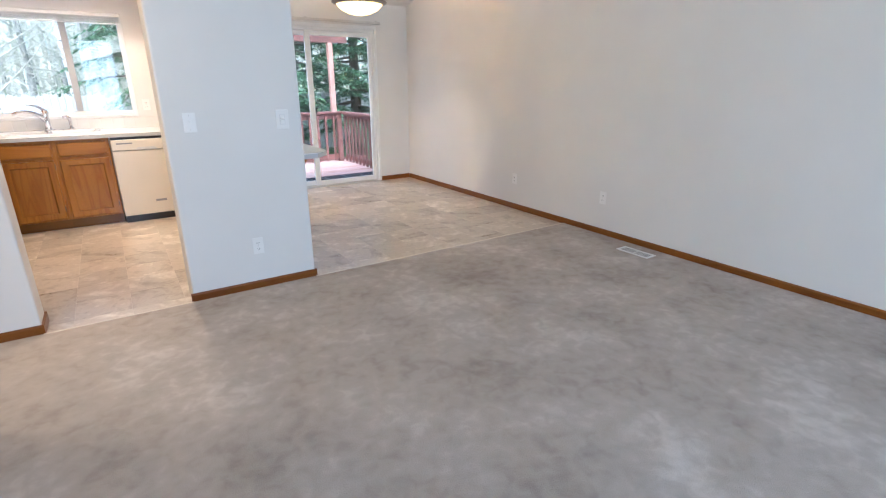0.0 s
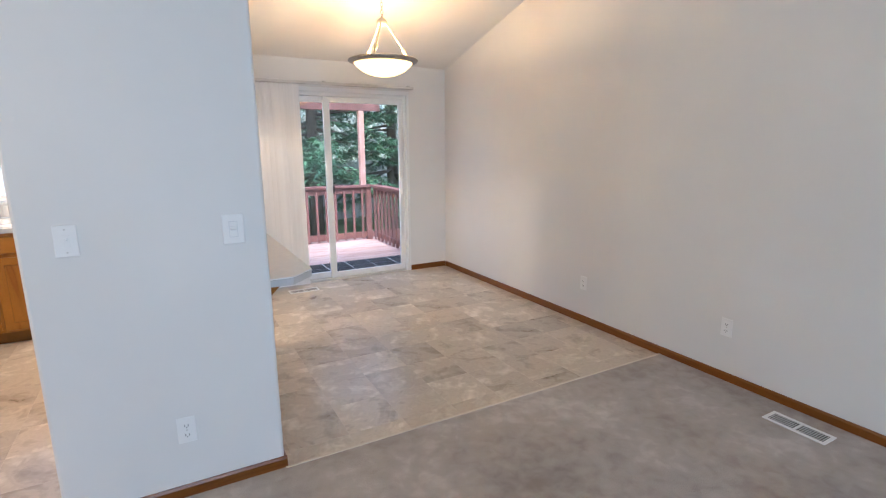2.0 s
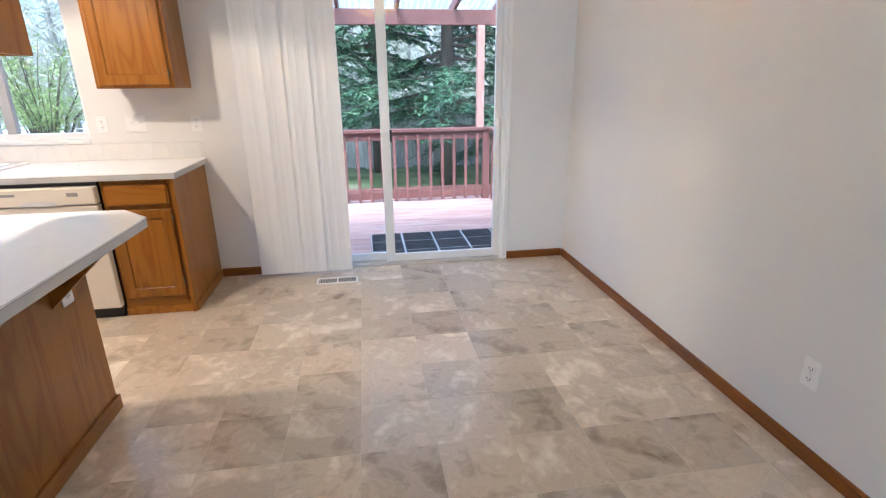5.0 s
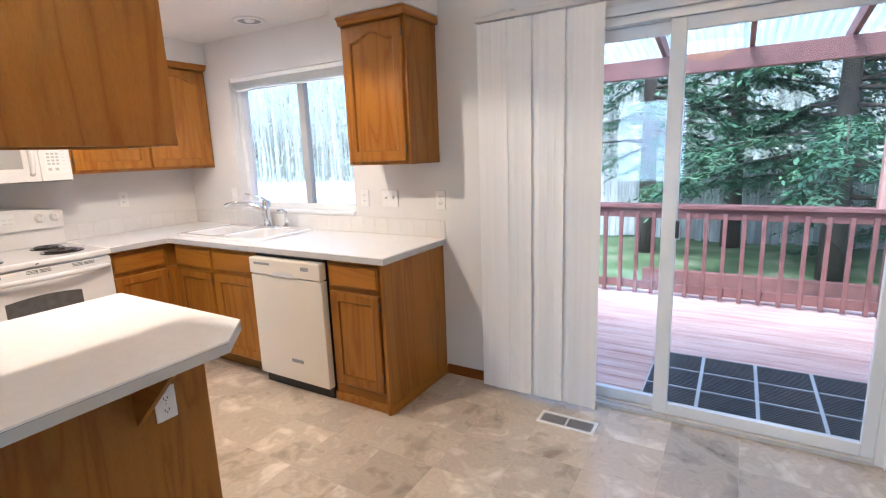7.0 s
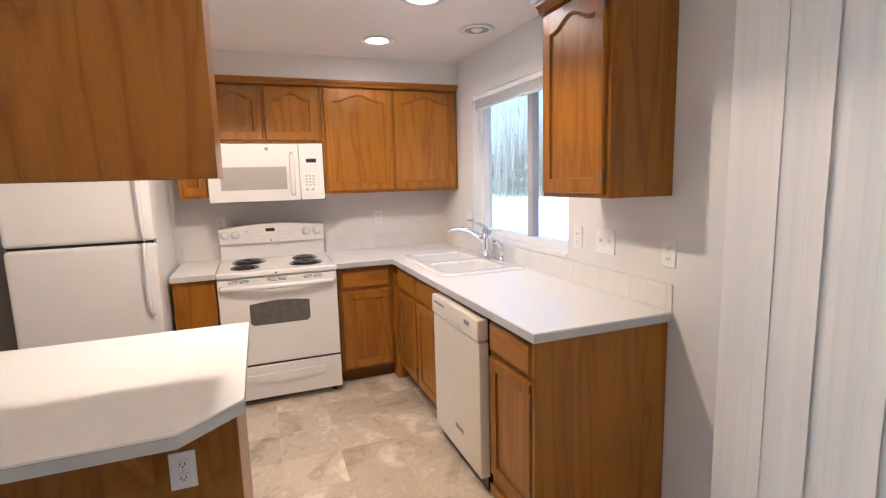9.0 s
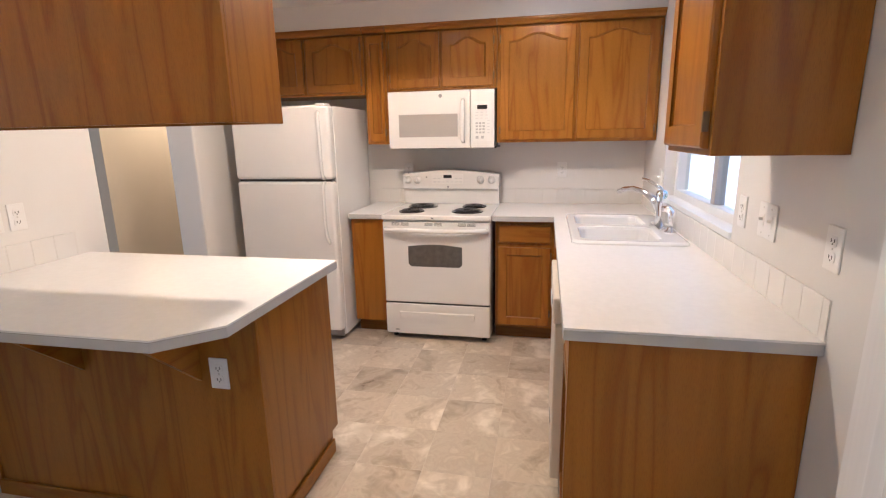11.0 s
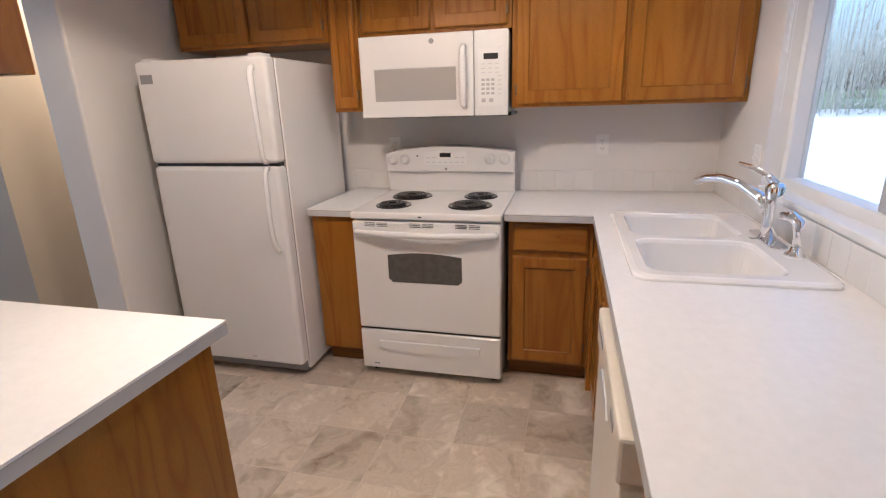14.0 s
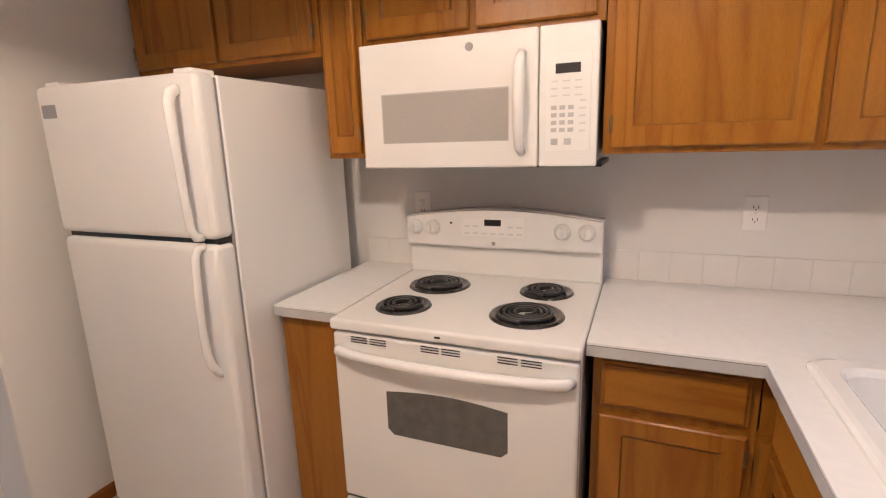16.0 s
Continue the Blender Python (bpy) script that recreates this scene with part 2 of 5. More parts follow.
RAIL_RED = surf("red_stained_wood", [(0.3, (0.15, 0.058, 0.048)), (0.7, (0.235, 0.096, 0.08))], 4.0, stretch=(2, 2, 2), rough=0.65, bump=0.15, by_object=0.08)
# lighter than RAIL_RED: the sun on the roof posts is put into the colour
POST_RED = surf("cedar_post_painted_sunlight", [(0.3, (0.42, 0.21, 0.16)), (0.7, (0.54, 0.30, 0.24))], 4.0, stretch=(6, 6, 0.8), rough=0.65, bump=0.15)
RUBBER = surf("ribbed_rubber", [(0.3, (0.04, 0.04, 0.044)), (0.7, (0.075, 0.075, 0.08))], 12, rough=0.7, bump=0.2)
MAT_JOINT = plain("mat_joint_dust", (0.55, 0.54, 0.52), 0.9)
ROOF, roof_nt, _ = tree("clear_corrugated_sheet")
_n = roof_nt.nodes
_tr, _di, _mx = _n.new("ShaderNodeBsdfTransparent"), _n.new("ShaderNodeBsdfTranslucent"), _n.new("ShaderNodeMixShader")
_tr.inputs["Color"].default_value = (0.93, 0.95, 0.97, 1)
_di.inputs["Color"].default_value = (0.85, 0.88, 0.92, 1)
_mx.inputs["Fac"].default_value = 0.35
roof_nt.links.new(_tr.outputs[0], _mx.inputs[1])
roof_nt.links.new(_di.outputs[0], _mx.inputs[2])
roof_nt.links.new(_mx.outputs[0], _n["Material Output"].inputs["Surface"])
FENCE = surf("weathered_fence", [(0.3, (0.30, 0.29, 0.27)), (0.7, (0.50, 0.49, 0.46))], 3, stretch=(5, 5, 0.7), rough=0.9, bump=0.3, by_object=0.2)
GRASS = surf("lawn", [(0.3, (0.06, 0.09, 0.03)), (0.5, (0.12, 0.17, 0.06)), (0.75, (0.26, 0.26, 0.15))], 1.4, rough=0.95, bump=0.8, fine=50, detail=8)
GRAVEL = surf("pale_drive", [(0.3, (0.50, 0.50, 0.49)), (0.7, (0.66, 0.66, 0.65))], 6, rough=0.9, bump=0.4, fine=80)
BARK = surf("dark_bark", [(0.3, (0.035, 0.026, 0.020)), (0.7, (0.10, 0.075, 0.055))], 8, stretch=(3, 3, 0.6), rough=0.95, bump=0.8, fine=30)
BIRCH = surf("birch_bark", [(0.33, (0.07, 0.065, 0.06)), (0.42, (0.55, 0.54, 0.52)), (0.7, (0.72, 0.71, 0.69))], 3.5, stretch=(1, 1, 3.5), rough=0.8, bump=0.3, by_object=0.08)
ALDER = surf("grey_bark", [(0.3, (0.20, 0.195, 0.175)), (0.7, (0.38, 0.375, 0.345))], 5, stretch=(2, 2, 0.8), rough=0.9, bump=0.4, by_object=0.15)
FOLIAGE = surf("conifer_needles", [(0.28, (0.02, 0.05, 0.028)), (0.5, (0.055, 0.125, 0.06)), (0.75, (0.14, 0.24, 0.11))], 2.6, rough=0.7, detail=6)
TWIGS = surf("bare_twigs", [(0.3, (0.27, 0.265, 0.215)), (0.7, (0.46, 0.455, 0.39))], 3, rough=0.9)
SPRING = surf("young_leaves", [(0.3, (0.14, 0.21, 0.06)), (0.7, (0.32, 0.38, 0.14))], 2, rough=0.8)


# ---- mesh helpers ----
ROOT = {}


def thing(name, loc, label, category, group="", kind=""):
    ob = new(name)
    ob.empty_display_size = 0.1
    ob.location = loc
    ROOT[ob] = Vector(loc)
    return tagged(ob, label, category, group, kind)


def finish(bm, name, material, origin=Vector((0, 0, 0)), smooth=False):
    bmesh.ops.recalc_face_normals(bm, faces=bm.faces)
    if origin.length:
        bmesh.ops.translate(bm, verts=bm.verts, vec=-origin)
    me = bpy.data.meshes.new(name)
    bm.to_mesh(me)
    bm.free()
    me.materials.append(material)
    if smooth:
        me.shade_smooth()
    return me


def part(name, bm, material, parent, label="", smooth=False):
    origin = ROOT.get(parent, Vector((0, 0, 0)))
    ob = new(name, finish(bm, name, material, origin, smooth))
    ob.parent = parent
    ROOT[ob] = origin
    return tagged(ob, label)


def solo(name, bm, material, label, category, kind="", group="", smooth=False):
    return tagged(new(name, finish(bm, name, material, smooth=smooth)), label, category, group, kind)


def boxes(*dims, bevel=0.0, seg=2, m=None):
    """One bmesh of boxes (x0, x1, y0, y1, z0, z1), with softened edges."""
    bm = bmesh.new()
    for x0, x1, y0, y1, z0, z1 in dims:
        v = [bm.verts.new((x, y, z)) for x in (x0, x1) for y in (y0, y1) for z in (z0, z1)]
        for f in ((0, 1, 3, 2), (4, 6, 7, 5), (0, 4, 5, 1), (2, 3, 7, 6), (0, 2, 6, 4), (1, 5, 7, 3)):
            bm.faces.new([v[i] for i in f])
    bmesh.ops.recalc_face_normals(bm, faces=bm.faces)
    if bevel:
        bmesh.ops.bevel(bm, geom=list(bm.edges), offset=bevel, segments=seg, affect='EDGES', profile=0.5)
    if m is not None:
        bmesh.ops.transform(bm, matrix=m, verts=bm.verts)
    return bm


def prism(outline, z0, z1, bevel=0.0, m=None, seg=2):
    """A flat outline of (x, y) points raised from z0 to z1."""
    bm = bmesh.new()
    lo = [bm.verts.new((x, y, z0)) for x, y in outline]
    hi = [bm.verts.new((x, y, z1)) for x, y in outline]
    bm.faces.new(lo[::-1])
    bm.faces.new(hi)
    k = len(lo)
    for i in range(k):
        bm.faces.new((lo[i], lo[(i + 1) % k], hi[(i + 1) % k], hi[i]))
    if bevel:
        sharp = [e for e in bm.edges if all(v in hi for v in e.verts)]
        bmesh.ops.bevel(bm, geom=sharp, offset=bevel, segments=seg, affect='EDGES', profile=0.5)
    if m is not None:
        bmesh.ops.transform(bm, matrix=m, verts=bm.verts)
    return bm


UPRIGHT = Matrix.Rotation(radians(90), 4, 'X')   # an outline in x, y stands up in x, z; its height goes to -y


def lathe(profile, steps=24, m=None, close=True):
    """(radius, z) points turned round the z axis."""
    bm = bmesh.new()
    rings = []
    for r, z in profile:
        rings.append([bm.verts.new((r * math.cos(2 * math.pi * i / steps), r * math.sin(2 * math.pi * i / steps), z)) for i in range(steps)])
    for a, b in zip(rings, rings[1:]):
        for i in range(steps):
            bm.faces.new((a[i], a[(i + 1) % steps], b[(i + 1) % steps], b[i]))
    if close:
        bm.faces.new(rings[0][::-1])
        bm.faces.new(rings[-1])
    if m is not None:
        bmesh.ops.transform(bm, matrix=m, verts=bm.verts)
    return bm


def tube(points, radii, steps=10, bm=None, flat=1.0):
    """A tapered tube along points."""
    bm = bm or bmesh.new()
    pts = [Vector(p) for p in points]
    if not hasattr(radii, "__len__"):
        radii = [radii] * len(pts)
    ways = [(pts[min(i + 1, len(pts) - 1)] - pts[max(i - 1, 0)]).normalized() for i in range(len(pts))]
    ref = min((Vector((1, 0, 0)), Vector((0, 1, 0)), Vector((0, 0, 1))), key=lambda a: max(abs(a.dot(d)) for d in ways))
    rings = []
    for p, d, r in zip(pts, ways, radii):
        v = (ref - d * ref.dot(d)).normalized()
        u = v.cross(d)
        rings.append([bm.verts.new(p + u * r * math.cos(2 * math.pi * k / steps) + v * flat * r * math.sin(2 * math.pi * k / steps)) for k in range(steps)])
    for a, b in zip(rings, rings[1:]):
        for k in range(steps):
            bm.faces.new((a[k], a[(k + 1) % steps], b[(k + 1) % steps], b[k]))
    bm.faces.new(rings[0][::-1])
    bm.faces.new(rings[-1])
    return bm


def merge(*bms):
    out = bmesh.new()
    for b in bms:
        me = bpy.data.meshes.new("tmp")
        b.to_mesh(me)
        b.free()
        out.from_mesh(me)
        bpy.data.meshes.remove(me)
    return out


def rounded(x0, x1, y0, y1, r, n=5):
    """The outline of a rectangle with round corners."""
    pts = []
    for cx, cy, a0 in ((x1 - r, y1 - r, 0), (x0 + r, y1 - r, 90), (x0 + r, y0 + r, 180), (x1 - r, y0 + r, 270)):
        for i in range(n + 1):
            a = radians(a0 + 90 * i / n)
            pts.append((cx + r * math.cos(a), cy + r * math.sin(a)))
    return pts


def facing(x, y, z, way):
    """Local x runs to the right and z up for one who looks at the face; the face looks along -y. way: 's', 'e' or 'n'."""
    return pose(x, y, z, 0, 0, {'s': 0, 'e': 90, 'n': 180, 'w': 270}[way])


# ---- structure ----
XL, XR, YB = -2.36, 2.93, 5.71
YW0, YW1 = 2.535, 2.775          # the wall between living room and kitchen
PX0, PX1 = -0.55, 0.285          # its free-standing piece
YD = 2.735                       # back of the thinner wall beside the doorway
DX = -1.345                     # left side of the doorway
CEIL = 2.36
SLOPE = 0.27


def vault(y):
    return 2.375 + SLOPE * (YB - y)


T = 0.14
WX0, WX1, WZ0, WZ1 = -1.72, -0.51, 1.05, 2.065   # kitchen window
SX0, SX1, SZ1 = 0.60, 2.415, 2.055               # sliding door
solo("wall_back", boxes((XL - T, WX0, YB, YB + T, 0, 2.5), (WX0, WX1, YB, YB + T, 0, WZ0), (WX0, WX1, YB, YB + T, WZ1, 2.5),
     (WX1, SX0, YB, YB + T, 0, 2.5), (SX0, SX1, YB, YB + T, SZ1, 2.5), (SX1, XR + T, YB, YB + T, 0, 2.5)), W_PAINT,
     "white painted wall with kitchen window and sliding door openings", "wall", "structure")
RIDGE = 0.6
solo("wall_east", prism([(YB, 0), (-4.0, 0), (-4.0, vault(RIDGE) - 1.0), (RIDGE, vault(RIDGE) + 0.1), (YB, vault(YB) + 0.1)], XR, XR + T,
     m=Matrix(((0, 0, 1, 0), (1, 0, 0, 0), (0, 1, 0, 0), (0, 0, 0, 1)))), W_PAINT, "long white painted wall with sloping top", "wall", "structure")
solo("wall_west", boxes((XL - T, XL, YD, YB, 0, 2.5)), W_PAINT, "white painted kitchen wall behind the stove", "wall", "structure")
solo("wall_pillar", boxes((PX0, PX1, YW0, YW1, 0, 3.3), bevel=0.012), W_PAINT, "free-standing white wall piece with switches, rounded corners", "wall", "structure")
solo("wall_doorway", boxes((-4.0, DX, YW0, YD, 0, 3.3), bevel=0.012), W_PAINT, "white wall beside the kitchen doorway", "wall", "structure")
solo("wall_header", boxes((DX, PX0, YW0, YD, 2.14, 3.3)), W_PAINT, "white header over the kitchen doorway", "wall", "structure")
solo("wall_gable", boxes((0.16, 0.285, YW1, YB, CEIL + 0.02, 3.3)), W_PAINT, "white wall piece between low and sloping ceilings", "wall", "structure")
solo("wall_hall", boxes((-4.0, -1.65, 1.56, 1.70, 0, 3.6), (-1.79, -1.65, -4.0, 1.56, 0, 3.6)), HALL_PAINT, "tan hall wall with an outer corner", "wall", "structure")
solo("wall_hall_end", boxes((-4.1, -4.0, 1.5, 2.8, 0, 3.3)), W_PAINT, "white wall closing the hall", "wall", "structure")
solo("wall_south", boxes((-1.79, -1.1, -4.14, -4.0, 0, 3.6), (0.8, XR + T, -4.14, -4.0, 0, 3.6), (-1.1, 0.8, -4.14, -4.0, 0, 0.55), (-1.1, 0.8, -4.14, -4.0, 2.45, 3.6)),
     W_PAINT, "white living room wall round a wide window", "wall", "structure")
solo("ceiling_kitchen", boxes((XL - T, PX0, YD, YW1, CEIL, CEIL + 0.1), (XL - T, 0.16, YW1, YB + T, CEIL, CEIL + 0.1)), C_PAINT, "flat white textured kitchen ceiling", "ceiling", "structure")
side = Matrix(((0, 0, 1, 0), (1, 0, 0, 0), (0, 1, 0, 0), (0, 0, 0, 1)))
solo("ceiling_vault", merge(prism([(YB + T, vault(YB + T)), (RIDGE, vault(RIDGE)), (RIDGE, vault(RIDGE) + 0.1), (YB + T, vault(YB + T) + 0.1)], 0.16, XR + T, m=side),
     prism([(YW1, vault(YW1)), (RIDGE, vault(RIDGE)), (RIDGE, vault(RIDGE) + 0.1), (YW1, vault(YW1) + 0.1)], -4.1, 0.16, m=side),
     prism([(RIDGE, vault(RIDGE)), (-4.14, vault(RIDGE) - 1.05), (-4.14, vault(RIDGE) - 0.95), (RIDGE, vault(RIDGE) + 0.1)], -4.1, XR + T, m=side)),
     C_PAINT, "sloping white textured ceiling", "ceiling", "structure")
solo("soffit_stove", boxes((XL, -1.985, YD, YB, 2.196, CEIL)), W_PAINT, "white soffit over the stove-side cabinets", "soffit", "structure")
solo("soffit_window", boxes((-0.30, 0.215, 5.35, YB, 2.215, CEIL + 0.02), bevel=0.008), W_PAINT, "white boxed soffit over the single cabinet", "soffit", "structure")
solo("soffit_peninsula", boxes((-0.14, 0.18, YW1, 4.075, 2.215, CEIL + 0.02), bevel=0.008), W_PAINT, "white soffit over the hanging cabinet", "soffit", "structure")
floor = solo("floor", boxes((XL - T, XR + T, YW0 - 0.01, YB + T, -0.05, -0.0008)), GROUT, "sheet floor of beige mottled stone-look squares", "floor", "structure")
solo("carpet", boxes((-4.1, XR + T, -4.14, YW0 - 0.01, -0.05, 0.008)), CARPET, "worn grey-beige carpet with faint stains", "carpet", "structure")
solo("threshold", boxes((PX1, XR, YW0 - 0.022, YW0 - 0.006, -0.02, 0.011), (DX, PX0, YW0 - 0.022, YW0 - 0.006, -0.02, 0.011), bevel=0.003), GROUT, "thin beige joint between carpet and vinyl", "trim", "structure")


def baseboard(name, run, way):
    (x0, y0), (x1, y1) = run
    h, d = 0.062, 0.011
    outline = [(0, 0), (d, 0), (d, h - 0.012), (d * 0.45, h), (0, h)]
    length = math.hypot(x1 - x0, y1 - y0)
    ang = math.atan2(y1 - y0, x1 - x0)
    m = Matrix.Translation((x0, y0, 0)) @ Matrix.Rotation(ang, 4, 'Z') @ Matrix(((0, 0, 1, 0), (-1, 0, 0, 0), (0, 1, 0, 0), (0, 0, 0, 1)))
    solo(name, prism(outline, 0, length, m=m), OAK_TRIM, "stained wooden baseboard along the wall", "baseboard", "structure")


baseboard("baseboard", ((XR, -4.0 + 0.02), (XR, YB - 0.012))[::-1], 'w')
baseboard("baseboard", ((SX1 + 0.02, YB), (XR - 0.012, YB)), 's')
baseboard("baseboard", ((0.20, YB), (0.62, YB)), 's')
baseboard("baseboard", ((PX0 - 0.011, YW0), (PX1 + 0.011, YW0)), 's')
baseboard("baseboard", ((PX1, YW0), (PX1, YW1)), 'e')
baseboard("baseboard", ((-4.0, YW0), (DX + 0.011, YW0)), 's')
baseboard("baseboard", ((DX, YW0), (DX, YD + 0.011)), 'e')
baseboard("baseboard", ((DX + 0.011, YD), (-1.95, YD)), 'n')
baseboard("baseboard", ((-1.65, 1.70), (-2.66, 1.70)), 'n')
baseboard("baseboard", ((-1.65, -1.0), (-1.65, 1.711)), 'e')


# ---- cabinets ----
def door_mesh(w, h, m, arch=False, t=0.02):
    """A framed door: one mitred frame (its upper rail arched on wall cabinets), a sunk panel and the bead round it."""
    s, lip = min(0.055, w * 0.2), 0.055
    shoulder = h - lip - (0.035 if arch else 0)
    inner = [(s, lip), (w - s, lip), (w - s, shoulder)]
    outer = [(0, 0), (w, 0), (w, h)]
    if arch:
        for i in range(1, 24):
            u = 1 - i / 24
            lift = 0.045 * math.sin(math.pi * (u - 0.08) / 0.84) ** 1.6 if 0.08 < u < 0.92 else 0
            inner.append((s + (w - 2 * s) * u, shoulder + lift))
            outer.append((w * u, h))
    inner.append((s, shoulder))
    outer.append((0, h))

    def toward(pts, d):
        return [(a + max(-d, min(d, w / 2 - a)), b + max(-d, min(d, h / 2 - b))) for a, b in pts]
    bm = bmesh.new()
    loops = [[bm.verts.new((a, y, b)) for a, b in pts] for pts, y in ((outer, t), (outer, 0.005), (toward(outer, 0.005), 0), (toward(inner, -0.004), 0), (inner, 0.004), (inner, t))]
    n = len(inner)
    for p, q in zip(loops, loops[1:] + loops[:1]):
        for i in range(n):
            bm.faces.new((p[i], p[(i + 1) % n], q[(i + 1) % n], q[i]))
    panel = boxes((s - 0.004, w - s + 0.004, t * 0.55, t - 0.001, lip - 0.004, h - lip + 0.012))
    bead = bmesh.new()
    loops = [[bead.verts.new((a, y, b)) for a, b in pts] for pts, y in ((toward(inner, -0.001), t * 0.55 - 0.006), (toward(inner, 0.003), t * 0.55 - 0.005), (toward(inner, 0.008), t * 0.55 - 0.0005))]
    for p, q in zip(loops, loops[1:]):
        for i in range(n):
            bead.faces.new((p[i], p[(i + 1) % n], q[(i + 1) % n], q[i]))
    for b in (bm, panel, bead):
        bmesh.ops.transform(b, matrix=m, verts=b.verts)
    return bm, panel, bead


def door_part(w, h, m, parent, arch=False):
    outer, inner, bead = door_mesh(w, h, m, arch)
    d = part("door", outer, OAK_Z, parent)
    part("panel", inner, OAK_Z, d)
    part("bead", bead, OAK_BEAD, d, "dark stained bead round the panel")
    return d


def hinge_mesh(m, z):
    return boxes((-0.004, 0.006, -0.004, 0.012, z, z + 0.05), bevel=0.002, m=m)


def drawer_mesh(w, h, m, t=0.02):
    bm = boxes((0, w, 0.006, t, 0, h), (0.008, w - 0.008, 0, 0.008, 0.008, h - 0.008), bevel=0.005)
    bmesh.ops.transform(bm, matrix=m, verts=bm.verts)
    return bm


OAK_L = {'s': OAK_X, 'n': OAK_X, 'e': OAK_Y}


def base_cabinet(x, y, w, way, label, depth=0.60, drawer=True, side_panel=False, z_top=0.872, doors=1, flip=False, low=False):
    """A base unit whose front starts at (x, y) and runs w to its right; toe kick, body, drawer front and door."""
    m = facing(x, y, 0, way)
    ob = thing("base_cabinet", (x, y, 0), label, "cabinet", "base cabinets")
    body = boxes((0, w, 0.022, 0.042, 0.10, z_top), (0, w, 0.042, depth, 0.10, 0.70 if low else z_top), bevel=0.002, m=m)
    part("body", body, OAK_Z, ob)
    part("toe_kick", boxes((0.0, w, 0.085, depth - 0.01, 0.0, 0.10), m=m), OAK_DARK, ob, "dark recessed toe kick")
    gap = 0.022
    dw = (w - gap * (doors + 1)) / doors
    top = z_top - 0.028
    for i in range(doors):
        dx = gap + i * (dw + gap)
        if drawer:
            part("drawer_front", drawer_mesh(dw, 0.132, m @ pose(dx, 0, top - 0.132)), OAK_L[way], ob)
        d = door_part(dw, (top - 0.16 if drawer else top) - 0.118, m @ pose(dx, 0, 0.118), ob)
        hx = dx + (0 if flip else dw)
        for z in (0.19, 0.60):
            part("hinge", hinge_mesh(m @ pose(hx, 0.003, 0), z), HINGE, d, "small dark cabinet hinge")
    return ob


def wall_cabinet(x, y, w, way, z0, z1, doors, label, depth=0.32, arch=True, crown=True, flip=False, frame_end=0.0):
    m = facing(x, y, 0, way)
    ob = thing("wall_cabinet", (x, y, z0), label, "cabinet", "wall cabinets")
    part("body", boxes((0, w, 0.02, depth, z0, z1), bevel=0.002, m=m), OAK_Z, ob)
    gap = 0.022
    dw = (w - frame_end - gap * (doors + 1)) / doors
    for i in range(doors):
        dx = gap + i * (dw + gap)
        d = door_part(dw, z1 - z0 - 0.062, m @ pose(dx, 0, z0 + 0.018), ob, arch)
        right = (i == doors - 1) != flip
        hx = dx + (dw if right else 0)
        for z in (z0 + 0.06, z1 - 0.14):
            part("hinge", hinge_mesh(m @ pose(hx, 0.003, 0), z), HINGE, d, "small dark cabinet hinge")
    if crown:
        prof = [(0.02, z1 - 0.035), (-0.004, z1 - 0.03), (-0.008, z1 - 0.012), (-0.022, z1), (-0.022, z1 + 0.012), (0.02, z1 + 0.012)]
        part("crown_moulding", prism(prof, -0.0, w, m=m @ Matrix(((0, 0, 1, 0), (1, 0, 0, 0), (0, 1, 0, 0), (0, 0, 0, 1)))), OAK_L[way], ob)
    return ob


FS = 5.078                      # fronts of the sink run
base_cabinet(-1.725, FS, 0.44, 's', "oak base cabinet with one drawer and door, under the sink", low=True)
base_cabinet(-1.285, FS, 0.445, 's', "oak base cabinet with one drawer and door, beside the dishwasher", low=True)
end_cab = base_cabinet(-0.226, FS, 0.396, 's', "oak end cabinet with drawer, door and finished side panel")
part("side_panel", boxes((0.172, 0.192, FS - 0.004, YB - 0.002, 0.0, 0.872), bevel=0.002), OAK_Z, end_cab)
part("apron", boxes((-0.226, 0.1715, FS + 0.024, FS + 0.044, 0.0, 0.0995)), OAK_X, end_cab)
part("base_moulding", boxes((0.192, 0.203, FS + 0.012, YB - 0.003, 0.0, 0.055), (-0.226, 0.203, FS + 0.008, FS + 0.02, 0.0, 0.055), bevel=0.003), OAK_Y, end_cab)
FW = -1.762                     # fronts of the stove run
base_cabinet(FW, 4.665, 0.40, 'e', "oak corner base cabinet with drawer and door beside the stove", depth=0.59, flip=False)
part("filler", boxes((-2.34, -1.725, 5.065, 5.66, 0.0, 0.70), (-2.34, -1.79, 5.07, 5.66, 0.70, 0.872)), OAK_Z, thing("corner_filler", (-2.0, 5.3, 0), "blind oak corner unit between two cabinet runs", "cabinet"))
left_end = thing("base_cabinet", (-2.0, 3.74, 0), "narrow oak filler cabinet between fridge and stove", "cabinet", "base cabinets")
part("body", boxes((-2.35, FW + 0.01, 3.625, 3.875, 0.10, 0.872), bevel=0.003), OAK_Z, left_end)
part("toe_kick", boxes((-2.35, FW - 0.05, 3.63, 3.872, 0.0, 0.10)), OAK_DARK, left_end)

# wall cabinets on the stove side
UX = -2.0
wall_cabinet(UX, 2.765, 0.92, 'e', 1.74, 2.184, 2, "pair of short oak doors over the fridge", depth=0.355)
narrow = wall_cabinet(UX, 3.69, 0.165, 'e', 1.385, 2.184, 1, "narrow tall oak cabinet beside the microwave", depth=0.355, arch=False)
wall_cabinet(UX, 3.86, 0.785, 'e', 1.755, 2.184, 2, "short oak cabinet with arched doors over the microwave", depth=0.355)
